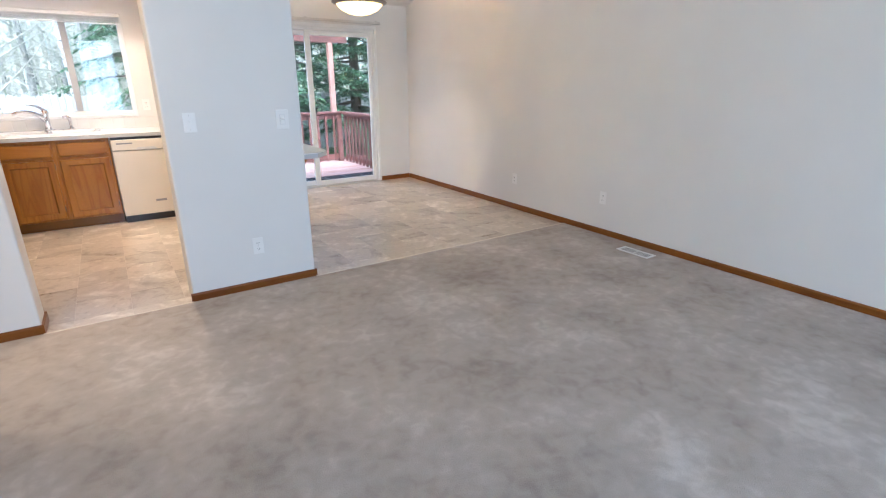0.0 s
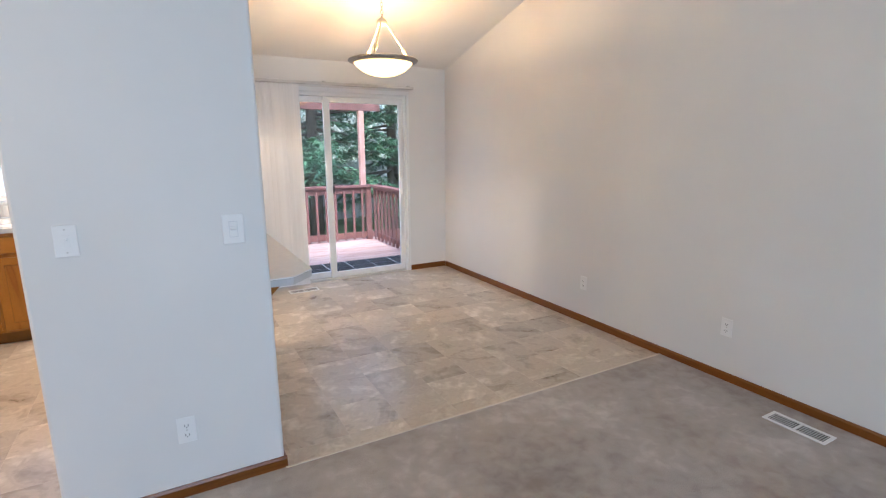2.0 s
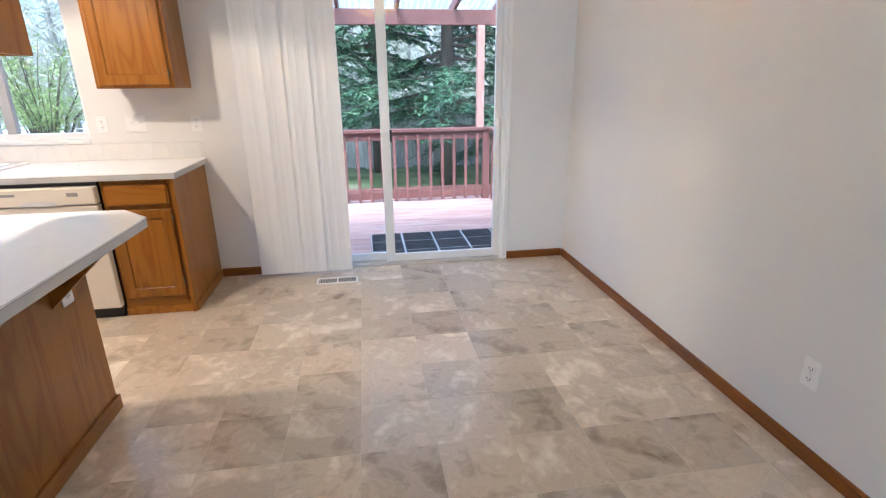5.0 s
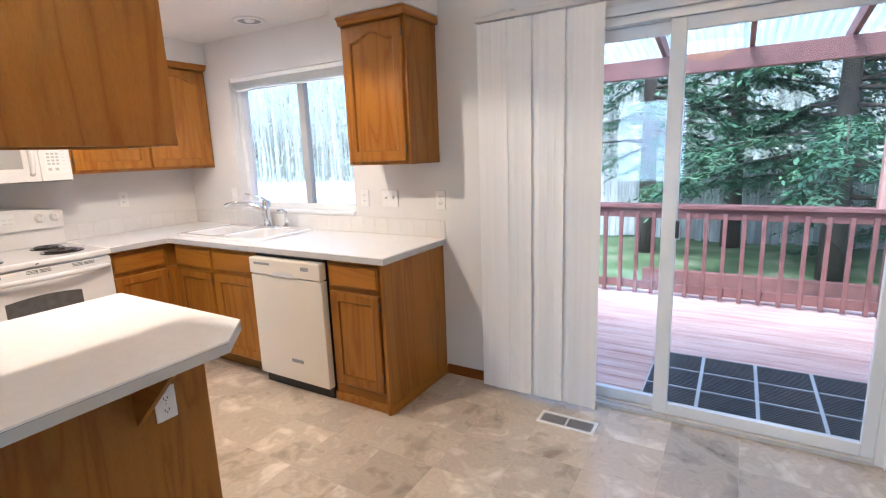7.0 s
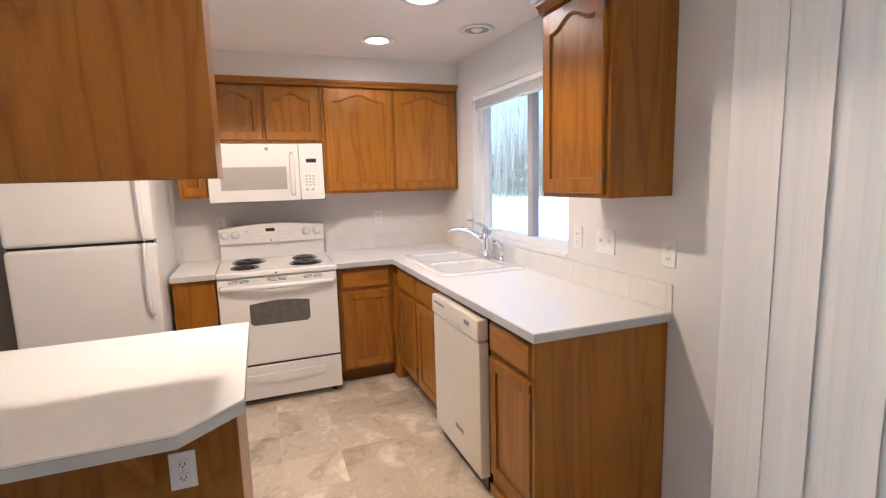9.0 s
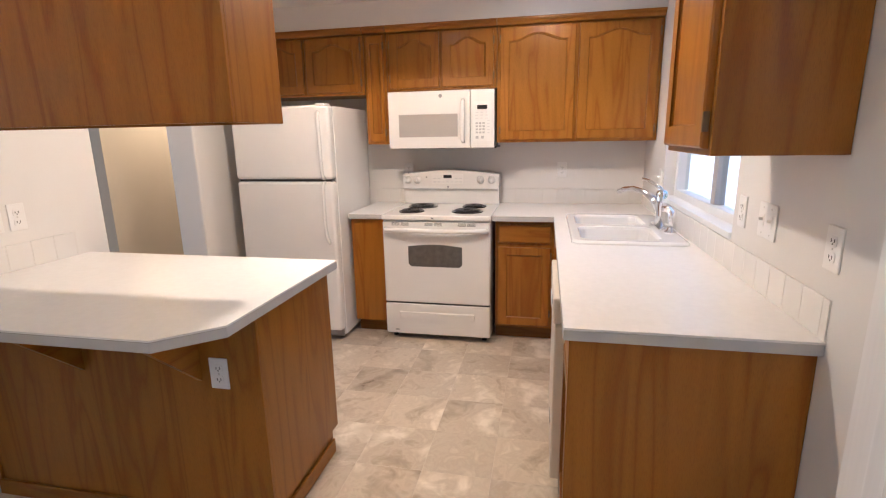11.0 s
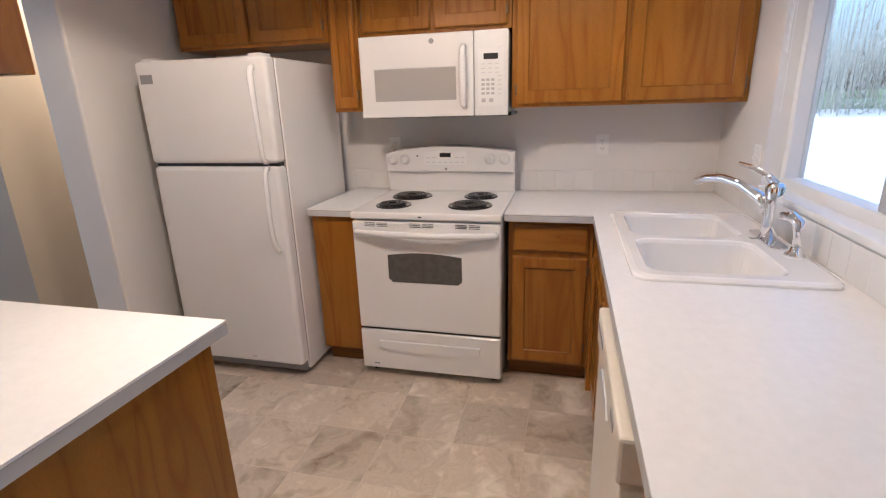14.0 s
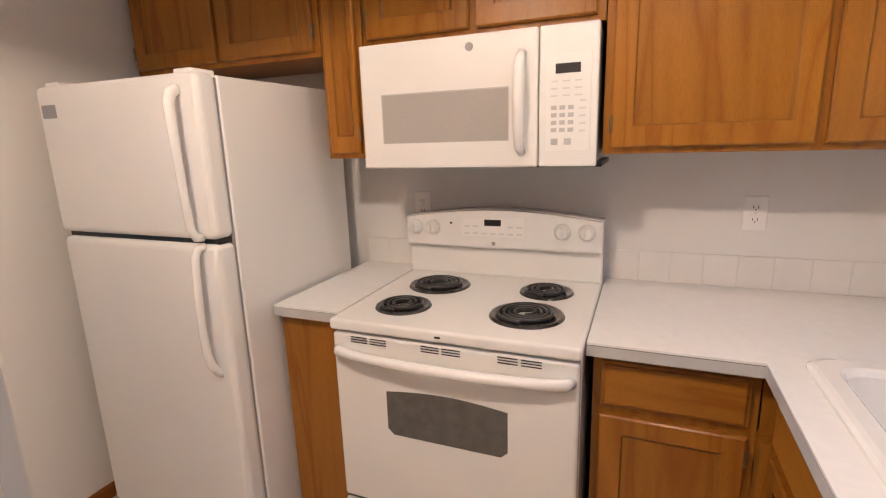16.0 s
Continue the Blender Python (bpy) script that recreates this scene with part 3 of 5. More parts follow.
wall_cabinet(UX, 4.648, 1.06, 'e', 1.385, 2.184, 2, "oak wall cabinet with two tall arched doors", depth=0.355)
# the single one beside the window
wall_cabinet(-0.262, 5.378, 0.452, 's', 1.382, 2.20, 1, "oak wall cabinet with one arched door beside the window", depth=0.33)
single_side = bpy.data.objects["wall_cabinet.004"]
part("crown_return", boxes((0.19, 0.212, 5.356, YB - 0.003, 2.168, 2.212), bevel=0.006), OAK_Y, single_side)

# hanging cabinet over the peninsula
hang = thing("hanging_cabinet", (0.02, 3.4, 1.50), "large oak cabinet hung over the peninsula, plain back", "cabinet")
part("back_panel", boxes((0.160, 0.175, YW1, 4.06, 1.495, 2.214), bevel=0.002), OAK_Z, hang)
part("end_panel", boxes((-0.126, 0.1595, 4.045, 4.06, 1.495, 2.214), bevel=0.002), OAK_Z, hang)
part("body", boxes((-0.126, 0.1595, YW1, 4.0445, 1.535, 2.214)), OAK_Y, hang)
part("bottom_edge", boxes((-0.126, -0.105, YW1, 4.0445, 1.495, 1.535)), OAK_Y, hang)
part("light_strip", boxes((0.132, 0.156, 3.2, 4.0, 1.5, 1.534), bevel=0.004), PLASTIC, hang, "slim white strip under the cabinet")

# peninsula
pen = thing("peninsula", (-0.1, 3.4, 0), "oak peninsula base with plain panels and base trim", "counter base")
part("front_panel", boxes((0.150, 0.165, YW1, 4.052, 0.0, 0.872), bevel=0.002), OAK_Z, pen)
part("end_panel", prism([(-0.405, 0.105), (-0.345, 0.105), (-0.345, 0.0), (0.1495, 0.0), (0.1495, 0.872), (-0.405, 0.872)], 4.037, 4.052,
     m=Matrix(((1, 0, 0, 0), (0, 0, 1, 0), (0, 1, 0, 0), (0, 0, 0, 1)))), OAK_Z, pen)
part("body", boxes((-0.385, 0.149, YW1, 4.024, 0.105, 0.872)), OAK_Z, pen)
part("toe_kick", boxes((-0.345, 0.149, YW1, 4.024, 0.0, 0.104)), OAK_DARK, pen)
part("base_moulding", boxes((0.165, 0.177, YW1, 4.064, 0.0, 0.07), (-0.345, 0.165, 4.052, 4.064, 0.0, 0.07), bevel=0.004), OAK_Y, pen)
part("corner_strip", boxes((0.165, 0.175, YW1 + 0.002, YW1 + 0.022, 0.07, 0.872), bevel=0.002), OAK_Z, pen)
for y in (2.82, 3.30, 3.80):
    part("bracket", prism([(0.1655, 0.872), (0.42, 0.872), (0.42, 0.85), (0.1655, 0.61)], y, y + 0.02,
         m=Matrix(((1, 0, 0, 0), (0, 0, 1, 0), (0, 1, 0, 0), (0, 0, 0, 1)))), OAK_X, pen, "triangular oak bracket under the overhang")


# ---- worktops ----
def worktop(name, outline, label):
    c = sum((Vector((*p, 0)) for p in outline), Vector()) / len(outline)
    ob = thing(name, (c.x, c.y, 0.872), label, "worktop")
    part("top", prism(outline, 0.9035, 0.910), LAMINATE, ob)
    inner = [(x + (c.x - x) * 0.0005, y + (c.y - y) * 0.0005) for x, y in outline]
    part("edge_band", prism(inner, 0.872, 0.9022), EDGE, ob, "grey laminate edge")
    part("seam", prism([(x + (c.x - x) * 0.002, y + (c.y - y) * 0.002) for x, y in outline], 0.9022, 0.9035), SEAM, ob, "thin dark laminate seam")
    return ob


worktop("peninsula_worktop", [(-0.43, YW1 + 0.001), (PX1 + 0.002, YW1 + 0.001), (PX1 + 0.002, 2.57), (0.39, 2.57), (0.50, 2.685), (0.49, 3.94), (0.352, 4.085), (-0.43, 4.092)],
        "white laminate peninsula worktop with clipped corners")
SKX0, SKX1, SKY0, SKY1 = -1.765, -0.885, 5.13, 5.68
worktop("kitchen_worktop", [(XL + 0.001, 4.650), (-1.722, 4.650), (-1.722, 5.055), (-1.72, 5.056), (0.215, 5.056), (0.215, YB - 0.001), (XL + 0.001, YB - 0.001)],
        "white laminate worktop round the kitchen corner")
worktop("side_worktop", [(XL + 0.001, 3.62), (-1.722, 3.62), (-1.722, 3.879), (XL + 0.001, 3.879)], "short white laminate worktop between fridge and stove")

# sink cut-out: the top is opened where the bowls hang
top = [o for o in bpy.data.objects if o.name.startswith("kitchen_worktop")][0]
for ch in top.children:
    ob = ch
    bm = bmesh.new()
    bm.from_mesh(ob.data)
    off = ROOT[ob]
    for co, no in (((SKX0 + 0.03, 0, 0), (1, 0, 0)), ((SKX1 - 0.03, 0, 0), (1, 0, 0)), ((0, SKY0 + 0.03, 0), (0, 1, 0)), ((0, SKY1 - 0.03, 0), (0, 1, 0))):
        bmesh.ops.bisect_plane(bm, geom=bm.verts[:] + bm.edges[:] + bm.faces[:], plane_co=Vector(co) - off, plane_no=no)
    gone = []
    for f in bm.faces:
        c = f.calc_center_median() + off
        if SKX0 + 0.03 < c.x < SKX1 - 0.03 and SKY0 + 0.03 < c.y < SKY1 - 0.03:
            gone.append(f)
    bmesh.ops.delete(bm, geom=gone, context='FACES')
    bm.to_mesh(ob.data)
    bm.free()


def sink():
    ob = thing("sink", ((SKX0 + SKX1) / 2, (SKY0 + SKY1) / 2, 0.91), "white double-bowl drop-in porcelain sink", "sink")
    xm = (SKX0 + SKX1) / 2
    bowls = ((SKX0 + 0.045, xm - 0.02), (xm + 0.02, SKX1 - 0.045))
    y0, y1 = SKY0 + 0.045, SKY1 - 0.115
    bm = bmesh.new()

    def loop(x0, x1, ya, yb, r, z):
        return [bm.verts.new((x, y, z)) for x, y in rounded(x0, x1, ya, yb, r)]

    def bridge(a, b):
        for i in range(len(a)):
            bm.faces.new((a[i], a[(i + 1) % len(a)], b[(i + 1) % len(b)], b[i]))
    outer = [loop(SKX0 + e, SKX1 - e, SKY0 + e, SKY1 - e, 0.05, z) for e, z in ((0, 0.9105), (0.0, 0.918), (0.006, 0.925), (0.016, 0.928))]
    for a, b in zip(outer, outer[1:]):
        bridge(a, b)
    rims = []
    for x0, x1 in bowls:
        rings = [loop(x0 + e, x1 - e, y0 + e, y1 - e, max(0.02, 0.06 - e * 0.5), z) for e, z in ((0, 0.928), (0.006, 0.924), (0.011, 0.912), (0.016, 0.86), (0.026, 0.77), (0.05, 0.745))]
        for a, b in zip(rings, rings[1:]):
            bridge(a, b)
        bm.faces.new(rings[-1])
        rims.append(rings[0])
    edges = []
    for ring in (outer[-1], *rims):
        edges += [bm.edges.get((ring[i], ring[(i + 1) % len(ring)])) for i in range(len(ring))]
    bmesh.ops.triangle_fill(bm, edges=edges, use_beauty=True, use_dissolve=False)
    part("basin", bm, PORCELAIN, ob, smooth=False)
    for x0, x1 in bowls:
        cx, cy = (x0 + x1) / 2, (y0 + y1) / 2
        part("drain", lathe([(0.0, 0.747), (0.032, 0.747), (0.042, 0.7485), (0.045, 0.746)], 20, pose(cx, cy, 0), close=False), CHROME, ob, "steel drain ring")
    part("overflow_cap", lathe([(0.012, 0.928), (0.011, 0.931), (0.0, 0.9315)], 14, pose(-1.345, 5.583, 0), close=False), GREY, ob)


sink()


def faucet():
    bx, by = -1.325, 5.622
    ob = thing("faucet", (bx, by, 0.928), "chrome single-lever kitchen faucet with curved spout", "faucet")
    part("base_plate", prism(rounded(bx - 0.125, bx + 0.125, by - 0.028, by + 0.028, 0.027), 0.928, 0.935, 0.003), CHROME, ob)
    part("column", tube([(bx, by, 0.934), (bx, by, 0.99), (bx, by, 1.06), (bx, by, 1.115), (bx, by, 1.13)], [0.030, 0.026, 0.027, 0.031, 0.020], 20), CHROME, ob, smooth=True)
    spout = [(bx - 0.01, by - 0.008, 1.03), (bx - 0.045, by - 0.03, 1.072), (bx - 0.10, by - 0.075, 1.108), (bx - 0.155, by - 0.125, 1.122), (bx - 0.20, by - 0.165, 1.115), (bx - 0.232, by - 0.195, 1.098)]
    part("spout", tube(spout, [0.024, 0.021, 0.017, 0.015, 0.0145, 0.0155], 16), CHROME, ob, smooth=True)
    part("lever", tube([(bx, by, 1.122), (bx - 0.03, by - 0.02, 1.15), (bx - 0.075, by - 0.05, 1.172), (bx - 0.125, by - 0.085, 1.18)], [0.020, 0.013, 0.009, 0.008], 12, flat=0.55), CHROME, ob, smooth=True)
    sx, sy = -1.135, 5.635
    sp = thing("side_sprayer", (sx, sy, 0.928), "chrome side sprayer in its holder", "sprayer")
    part("holder", lathe([(0.030, 0.928), (0.028, 0.938), (0.018, 0.945), (0.014, 0.96)], 18, pose(sx, sy, 0)), CHROME, sp, smooth=True)
    part("wand", tube([(sx, sy, 0.955), (sx, sy, 1.0), (sx - 0.002, sy, 1.035), (sx - 0.022, sy - 0.015, 1.05), (sx - 0.05, sy - 0.035, 1.048)], [0.013, 0.015, 0.019, 0.018, 0.014], 14), CHROME, sp, smooth=True)


faucet()


# ---- appliances ----
def dishwasher():
    x0, x1, y = -0.836, -0.229, FS - 0.034
    ob = thing("dishwasher", ((x0 + x1) / 2, y, 0), "bisque built-in dishwasher with plain door", "dishwasher")
    part("tub", boxes((x0 + 0.01, x1 - 0.01, y + 0.05, YB - 0.05, 0.03, 0.862)), DARK, ob)
    part("door", boxes((x0 + 0.004, x1 - 0.004, y, y + 0.05, 0.075, 0.735), bevel=0.006), BISQUE, ob)
    part("control_panel", boxes((x0 + 0.004, x1 - 0.004, y - 0.008, y + 0.05, 0.742, 0.845), bevel=0.008), BISQUE, ob)
    part("handle_recess", prism([(x0 + 0.20, 0.742), (x1 - 0.20, 0.742), (x1 - 0.23, 0.768), (x0 + 0.23, 0.768)], 0, 0.004, m=Matrix(((1, 0, 0, 0), (0, 0, 1, y - 0.0115), (0, 1, 0, 0), (0, 0, 0, 1)))), PALE, ob)
    part("control_mark", boxes((x0 + 0.05, x0 + 0.19, y - 0.0095, y - 0.008, 0.803, 0.817)), GREY, ob, "dark printed maker's bar")
    part("control_mark", boxes((x1 - 0.15, x1 - 0.09, y - 0.0095, y - 0.008, 0.793, 0.815)), GREY, ob, "small dark status display")
    part("badge", boxes(((x0 + x1) / 2 + 0.0, (x0 + x1) / 2 + 0.10, y - 0.0025, y - 0.0004, 0.20, 0.222), bevel=0.001), GREY, ob, "small grey badge")
    part("kick_plate", boxes((x0 + 0.01, x1 - 0.01, y + 0.04, y + 0.055, 0.0, 0.072)), DARK, ob, "black kick plate")


dishwasher()


def stove():
    y0, y1, xf, xb = 3.886, 4.646, -1.668, XL + 0.03
    ob = thing("stove", (-2.0, 4.266, 0), "white freestanding electric coil range", "stove")
    part("body", boxes((xb, xf - 0.035, y0 + 0.003, y1 - 0.003, 0.035, 0.878), bevel=0.004), ENAMEL, ob)
    part("cooktop", boxes((xb, xf + 0.008, y0 - 0.001, y1 + 0.001, 0.878, 0.914), bevel=0.010, seg=3), ENAMEL, ob)
    m = facing(xf, y0, 0, 'e')
    w = y1 - y0
    d = part("oven_door", boxes((0.004, w - 0.004, 0, 0.036, 0.285, 0.868), bevel=0.010, seg=3, m=m), ENAMEL, ob)
    win = [(0.185, 0.57), (0.205, 0.552), (0.545, 0.552), (0.565, 0.57)]
    win += [(0.565 - 0.38 * i / 10, 0.695 + 0.016 * math.sin(math.pi * i / 10)) for i in range(11)]
    part("oven_window", prism(win, 0, 0.003, m=m @ Matrix(((1, 0, 0, 0), (0, 0, -1, 0.001), (0, 1, 0, 0), (0, 0, 0, 1)))), OVEN_GLASS, d, "smoked glass oven window")
    bow = [(0.035 + (w - 0.07) * i / 12, -0.018 - 0.035 * math.sin(math.pi * i / 12) ** 0.6, 0.815) for i in range(13)]
    hb = tube([(0.025, 0.0, 0.815), *bow, (w - 0.025, 0.0, 0.815)], 0.016, 12)
    bmesh.ops.transform(hb, matrix=m, verts=hb.verts)
    part("oven_handle", hb, ENAMEL, d, "long white curved handle", smooth=True)
    for i, cx in enumerate((0.10, 0.165, 0.335, 0.40, 0.565, 0.63)):
        part("vent_slots", boxes(*[(cx - 0.028, cx + 0.028, -0.0015, 0.0005, 0.842 + k * 0.008, 0.845 + k * 0.008) for k in range(3)], m=m), DARK, d, "dark vent slots")
    dr = part("drawer", boxes((0.004, w - 0.004, 0.0, 0.036, 0.045, 0.272), bevel=0.008, seg=3, m=m), ENAMEL, ob)
    pull = [(0.11, 0.215)] + [(0.11 + 0.54 * i / 12, 0.17 - 0.02 * math.sin(math.pi * i / 12)) for i in range(13)] + [(0.65, 0.215)]
    part("drawer_pull", prism(pull, 0, 0.010, 0.006, m=m @ Matrix(((1, 0, 0, 0), (0, 0, -1, 0.001), (0, 1, 0, 0), (0, 0, 0, 1)))), ENAMEL, dr, "moulded white drawer pull")
    part("badge", boxes((0.07, 0.10, -0.0015, 0.0005, 0.07, 0.078), m=m), GREY, dr)
    # black strip paints the shade between oven door and drawer
    part("door_gap", boxes((0.006, w - 0.006, 0.012, 0.036, 0.2725, 0.2845), m=m), DARK, ob)
    # back guard, with a slightly arched top and a stepped face
    prof = [(0.0, 0.912), (0.0, 1.145)] + [(w * i / 14, 1.145 + 0.035 * math.sin(math.pi * i / 14)) for i in range(1, 14)] + [(w, 1.145), (w, 0.912)]
    gm = facing(xb + 0.075, y0, 0, 'e')
    part("backguard", prism(prof[::-1], 0, 0.07, 0.01, m=gm @ Matrix(((1, 0, 0, 0), (0, 0, -1, 0.07), (0, 1, 0, 0), (0, 0, 0, 1)))), ENAMEL, ob)
    con = [(0.0, 1.03), (0.0, 1.143)] + [(w * i / 14, 1.143 + 0.034 * math.sin(math.pi * i / 14)) for i in range(1, 14)] + [(w, 1.143), (w, 1.03)]
    part("console", prism(con[::-1], 0, 0.03, 0.012, m=gm @ Matrix(((1, 0, 0, 0), (0, 0, -1, 0.0), (0, 1, 0, 0), (0, 0, 0, 1))), seg=3), ENAMEL, ob)
    for u in (0.045, 0.118, 0.62, 0.705):
        km = gm @ pose(u, -0.03, 1.105, 90, 0, 0)
        k = part("knob", lathe([(0.030, 0), (0.029, 0.006), (0.023, 0.010), (0.021, 0.026), (0.017, 0.029)], 20, km), ENAMEL, ob, "round white knob", smooth=True)
        part("grip", boxes((-0.004, 0.004, -0.019, 0.019, 0.026, 0.036), bevel=0.002, m=km), ENAMEL, k)
    part("display", boxes((0.33, 0.395, -0.0325, -0.029, 1.118, 1.142), bevel=0.001, m=gm), DARK, ob, "black clock display")
    part("control_panel", boxes((0.235, 0.485, -0.0315, -0.029, 1.075, 1.15), bevel=0.002, m=gm), PLASTIC, ob)
    part("keys", boxes(*[(0.25 + 0.034 * i, 0.272 + 0.034 * i, -0.0325, -0.031, z, z + 0.007) for i in range(7) for z in ((1.085,) if 2 <= i <= 4 else (1.085, 1.112))], m=gm), PALE, ob, "faint printed keys")
    part("badge", lathe([(0.008, 0), (0.0075, 0.002)], 14, gm @ pose(0.365, -0.030, 1.05, 90, 0, 0)), GREY, ob, "small round grey badge")
    part("pilot_lamp", lathe([(0.005, 0), (0.0045, 0.0025)], 10, gm @ pose(0.195, -0.030, 1.125, 90, 0, 0)), DARK, ob)
    part("latch_mark", boxes((0.355, 0.372, -0.0095, -0.0075, 0.893, 0.899), m=m), DARK, ob)
    for bx, by, r in ((-1.832, 4.06, 0.083), (-2.085, 4.085, 0.102), (-1.86, 4.46, 0.102), (-2.105, 4.475, 0.083)):
        el = part("drip_bowl", lathe([(r * 0.3, 0.9155), (r * 0.7, 0.9158), (r * 0.92, 0.9165), (r, 0.921), (r * 1.08, 0.9205), (r * 1.12, 0.9145)], 32, pose(bx, by, 0), close=False), DRIP, ob, "glossy dark drip bowl", smooth=True)
        turns = 4 if r > 0.09 else 3
        sp = []
        for i in range(turns * 20 + 1):
            a = 2 * math.pi * i / 20
            rr = r * (0.22 + 0.66 * i / (turns * 20))
            sp.append((bx + rr * math.cos(a), by + rr * math.sin(a), 0.9245))
        part("coil", tube(sp, 0.0062, 6), COIL, el, "black spiral heating coil", smooth=True)
    for fy in (y0 + 0.05, y1 - 0.05):
        for fx in (xf - 0.08, xb + 0.08):
            part("foot", lathe([(0.018, 0), (0.018, 0.01), (0.010, 0.012), (0.010, 0.036)], 12, pose(fx, fy, 0)), DARK, ob)


stove()


def microwave():
    y0, w, z0, z1, xf = 3.872, 0.764, 1.352, 1.748, -1.962
    ob = thing("microwave", (-2.15, 4.254, z0), "white over-the-range microwave with grey window", "microwave")
    m = facing(xf, y0, 0, 'e')
    part("body", boxes((0.004, w - 0.004, 0.03, 0.36, z0 + 0.012, z1), bevel=0.004, m=m), ENAMEL, ob)
    part("underside", boxes((0.06, w + 0.012, 0.05, 0.36, z0 - 0.004, z0 + 0.012), bevel=0.003, m=m), DARK, ob, "dark underside grille")
    d = part("door", boxes((0.0, 0.594, 0, 0.032, z0, z1), bevel=0.006, m=m), ENAMEL, ob)
    part("inner_frame", merge(boxes((0.04, 0.53, -0.004, 0.002, 1.405, 1.432), (0.04, 0.53, -0.004, 0.002, 1.59, 1.668), (0.04, 0.078, -0.004, 0.002, 1.432, 1.59), (0.508, 0.53, -0.004, 0.002, 1.432, 1.59), m=m)), ENAMEL, d)
    part("window", prism(rounded(0.076, 0.51, 1.43, 1.592, 0.012), 0, 0.002, m=m @ Matrix(((1, 0, 0, 0), (0, 0, -1, 0.0), (0, 1, 0, 0), (0, 0, 0, 1)))), MW_GLASS, d, "grey screened glass window")
    for u0, u1, z0_, z1_ in ((0.076, 0.51, 1.586, 1.592), (0.076, 0.51, 1.430, 1.434), (0.076, 0.081, 1.434, 1.586), (0.505, 0.51, 1.434, 1.586)):
        part("window_trim", boxes((u0, u1, -0.0032, -0.0015, z0_, z1_), m=m), KEY_GREY, d, "grey line round the window")
    hb = tube([(0.548, -0.002, 1.395), (0.545, -0.022, 1.412), (0.545, -0.032, 1.46), (0.545, -0.036, 1.54), (0.545, -0.032, 1.62), (0.545, -0.022, 1.662), (0.548, -0.002, 1.682)], [0.012, 0.015, 0.017, 0.018, 0.017, 0.015, 0.012], 12)
    bmesh.ops.transform(hb, matrix=m, verts=hb.verts)
    part("handle", hb, ENAMEL, d, "white bowed handle", smooth=True)
    part("badge", lathe([(0.013, 0), (0.0125, 0.003)], 18, m @ pose(0.385, 0.001, 1.712, 90, 0, 0)), GREY, d, "round grey badge")
    c = part("control_panel", boxes((0.5975, w, 0, 0.032, z0, z1), bevel=0.006, m=m), ENAMEL, ob)
    part("key_field", boxes((0.618, 0.745, -0.002, 0.001, 1.398, 1.668), bevel=0.001, m=m), PLASTIC, c)
    part("display", boxes((0.645, 0.715, -0.004, -0.001, 1.615, 1.642), bevel=0.001, m=m), DARK, c, "black clock display")
    part("keys", boxes(*[(0.634 + 0.024 * i, 0.650 + 0.024 * i, -0.0035, -0.0015, 1.452 + 0.021 * k, 1.464 + 0.021 * k) for i in range(3) for k in range(4)], m=m), KEY_GREY, c, "pale grey number keys")
    for i in range(3):
        for z in (1.552, 1.572, 1.592):
            part("printed_label", boxes((0.632 + 0.034 * i, 0.652 + 0.034 * i, -0.0035, -0.0015, z, z + 0.004), m=m), PALE, c)
    for k in range(5):
        part("printed_label", boxes((0.714, 0.732, -0.0035, -0.0015, 1.452 + 0.021 * k, 1.457 + 0.021 * k), m=m), PALE, c)
    for u in (0.634, 0.672):
        part("start_key", boxes((u, u + 0.02, -0.0035, -0.0015, 1.416, 1.434), bevel=0.001, m=m), KEY_GREY, c)



microwave()


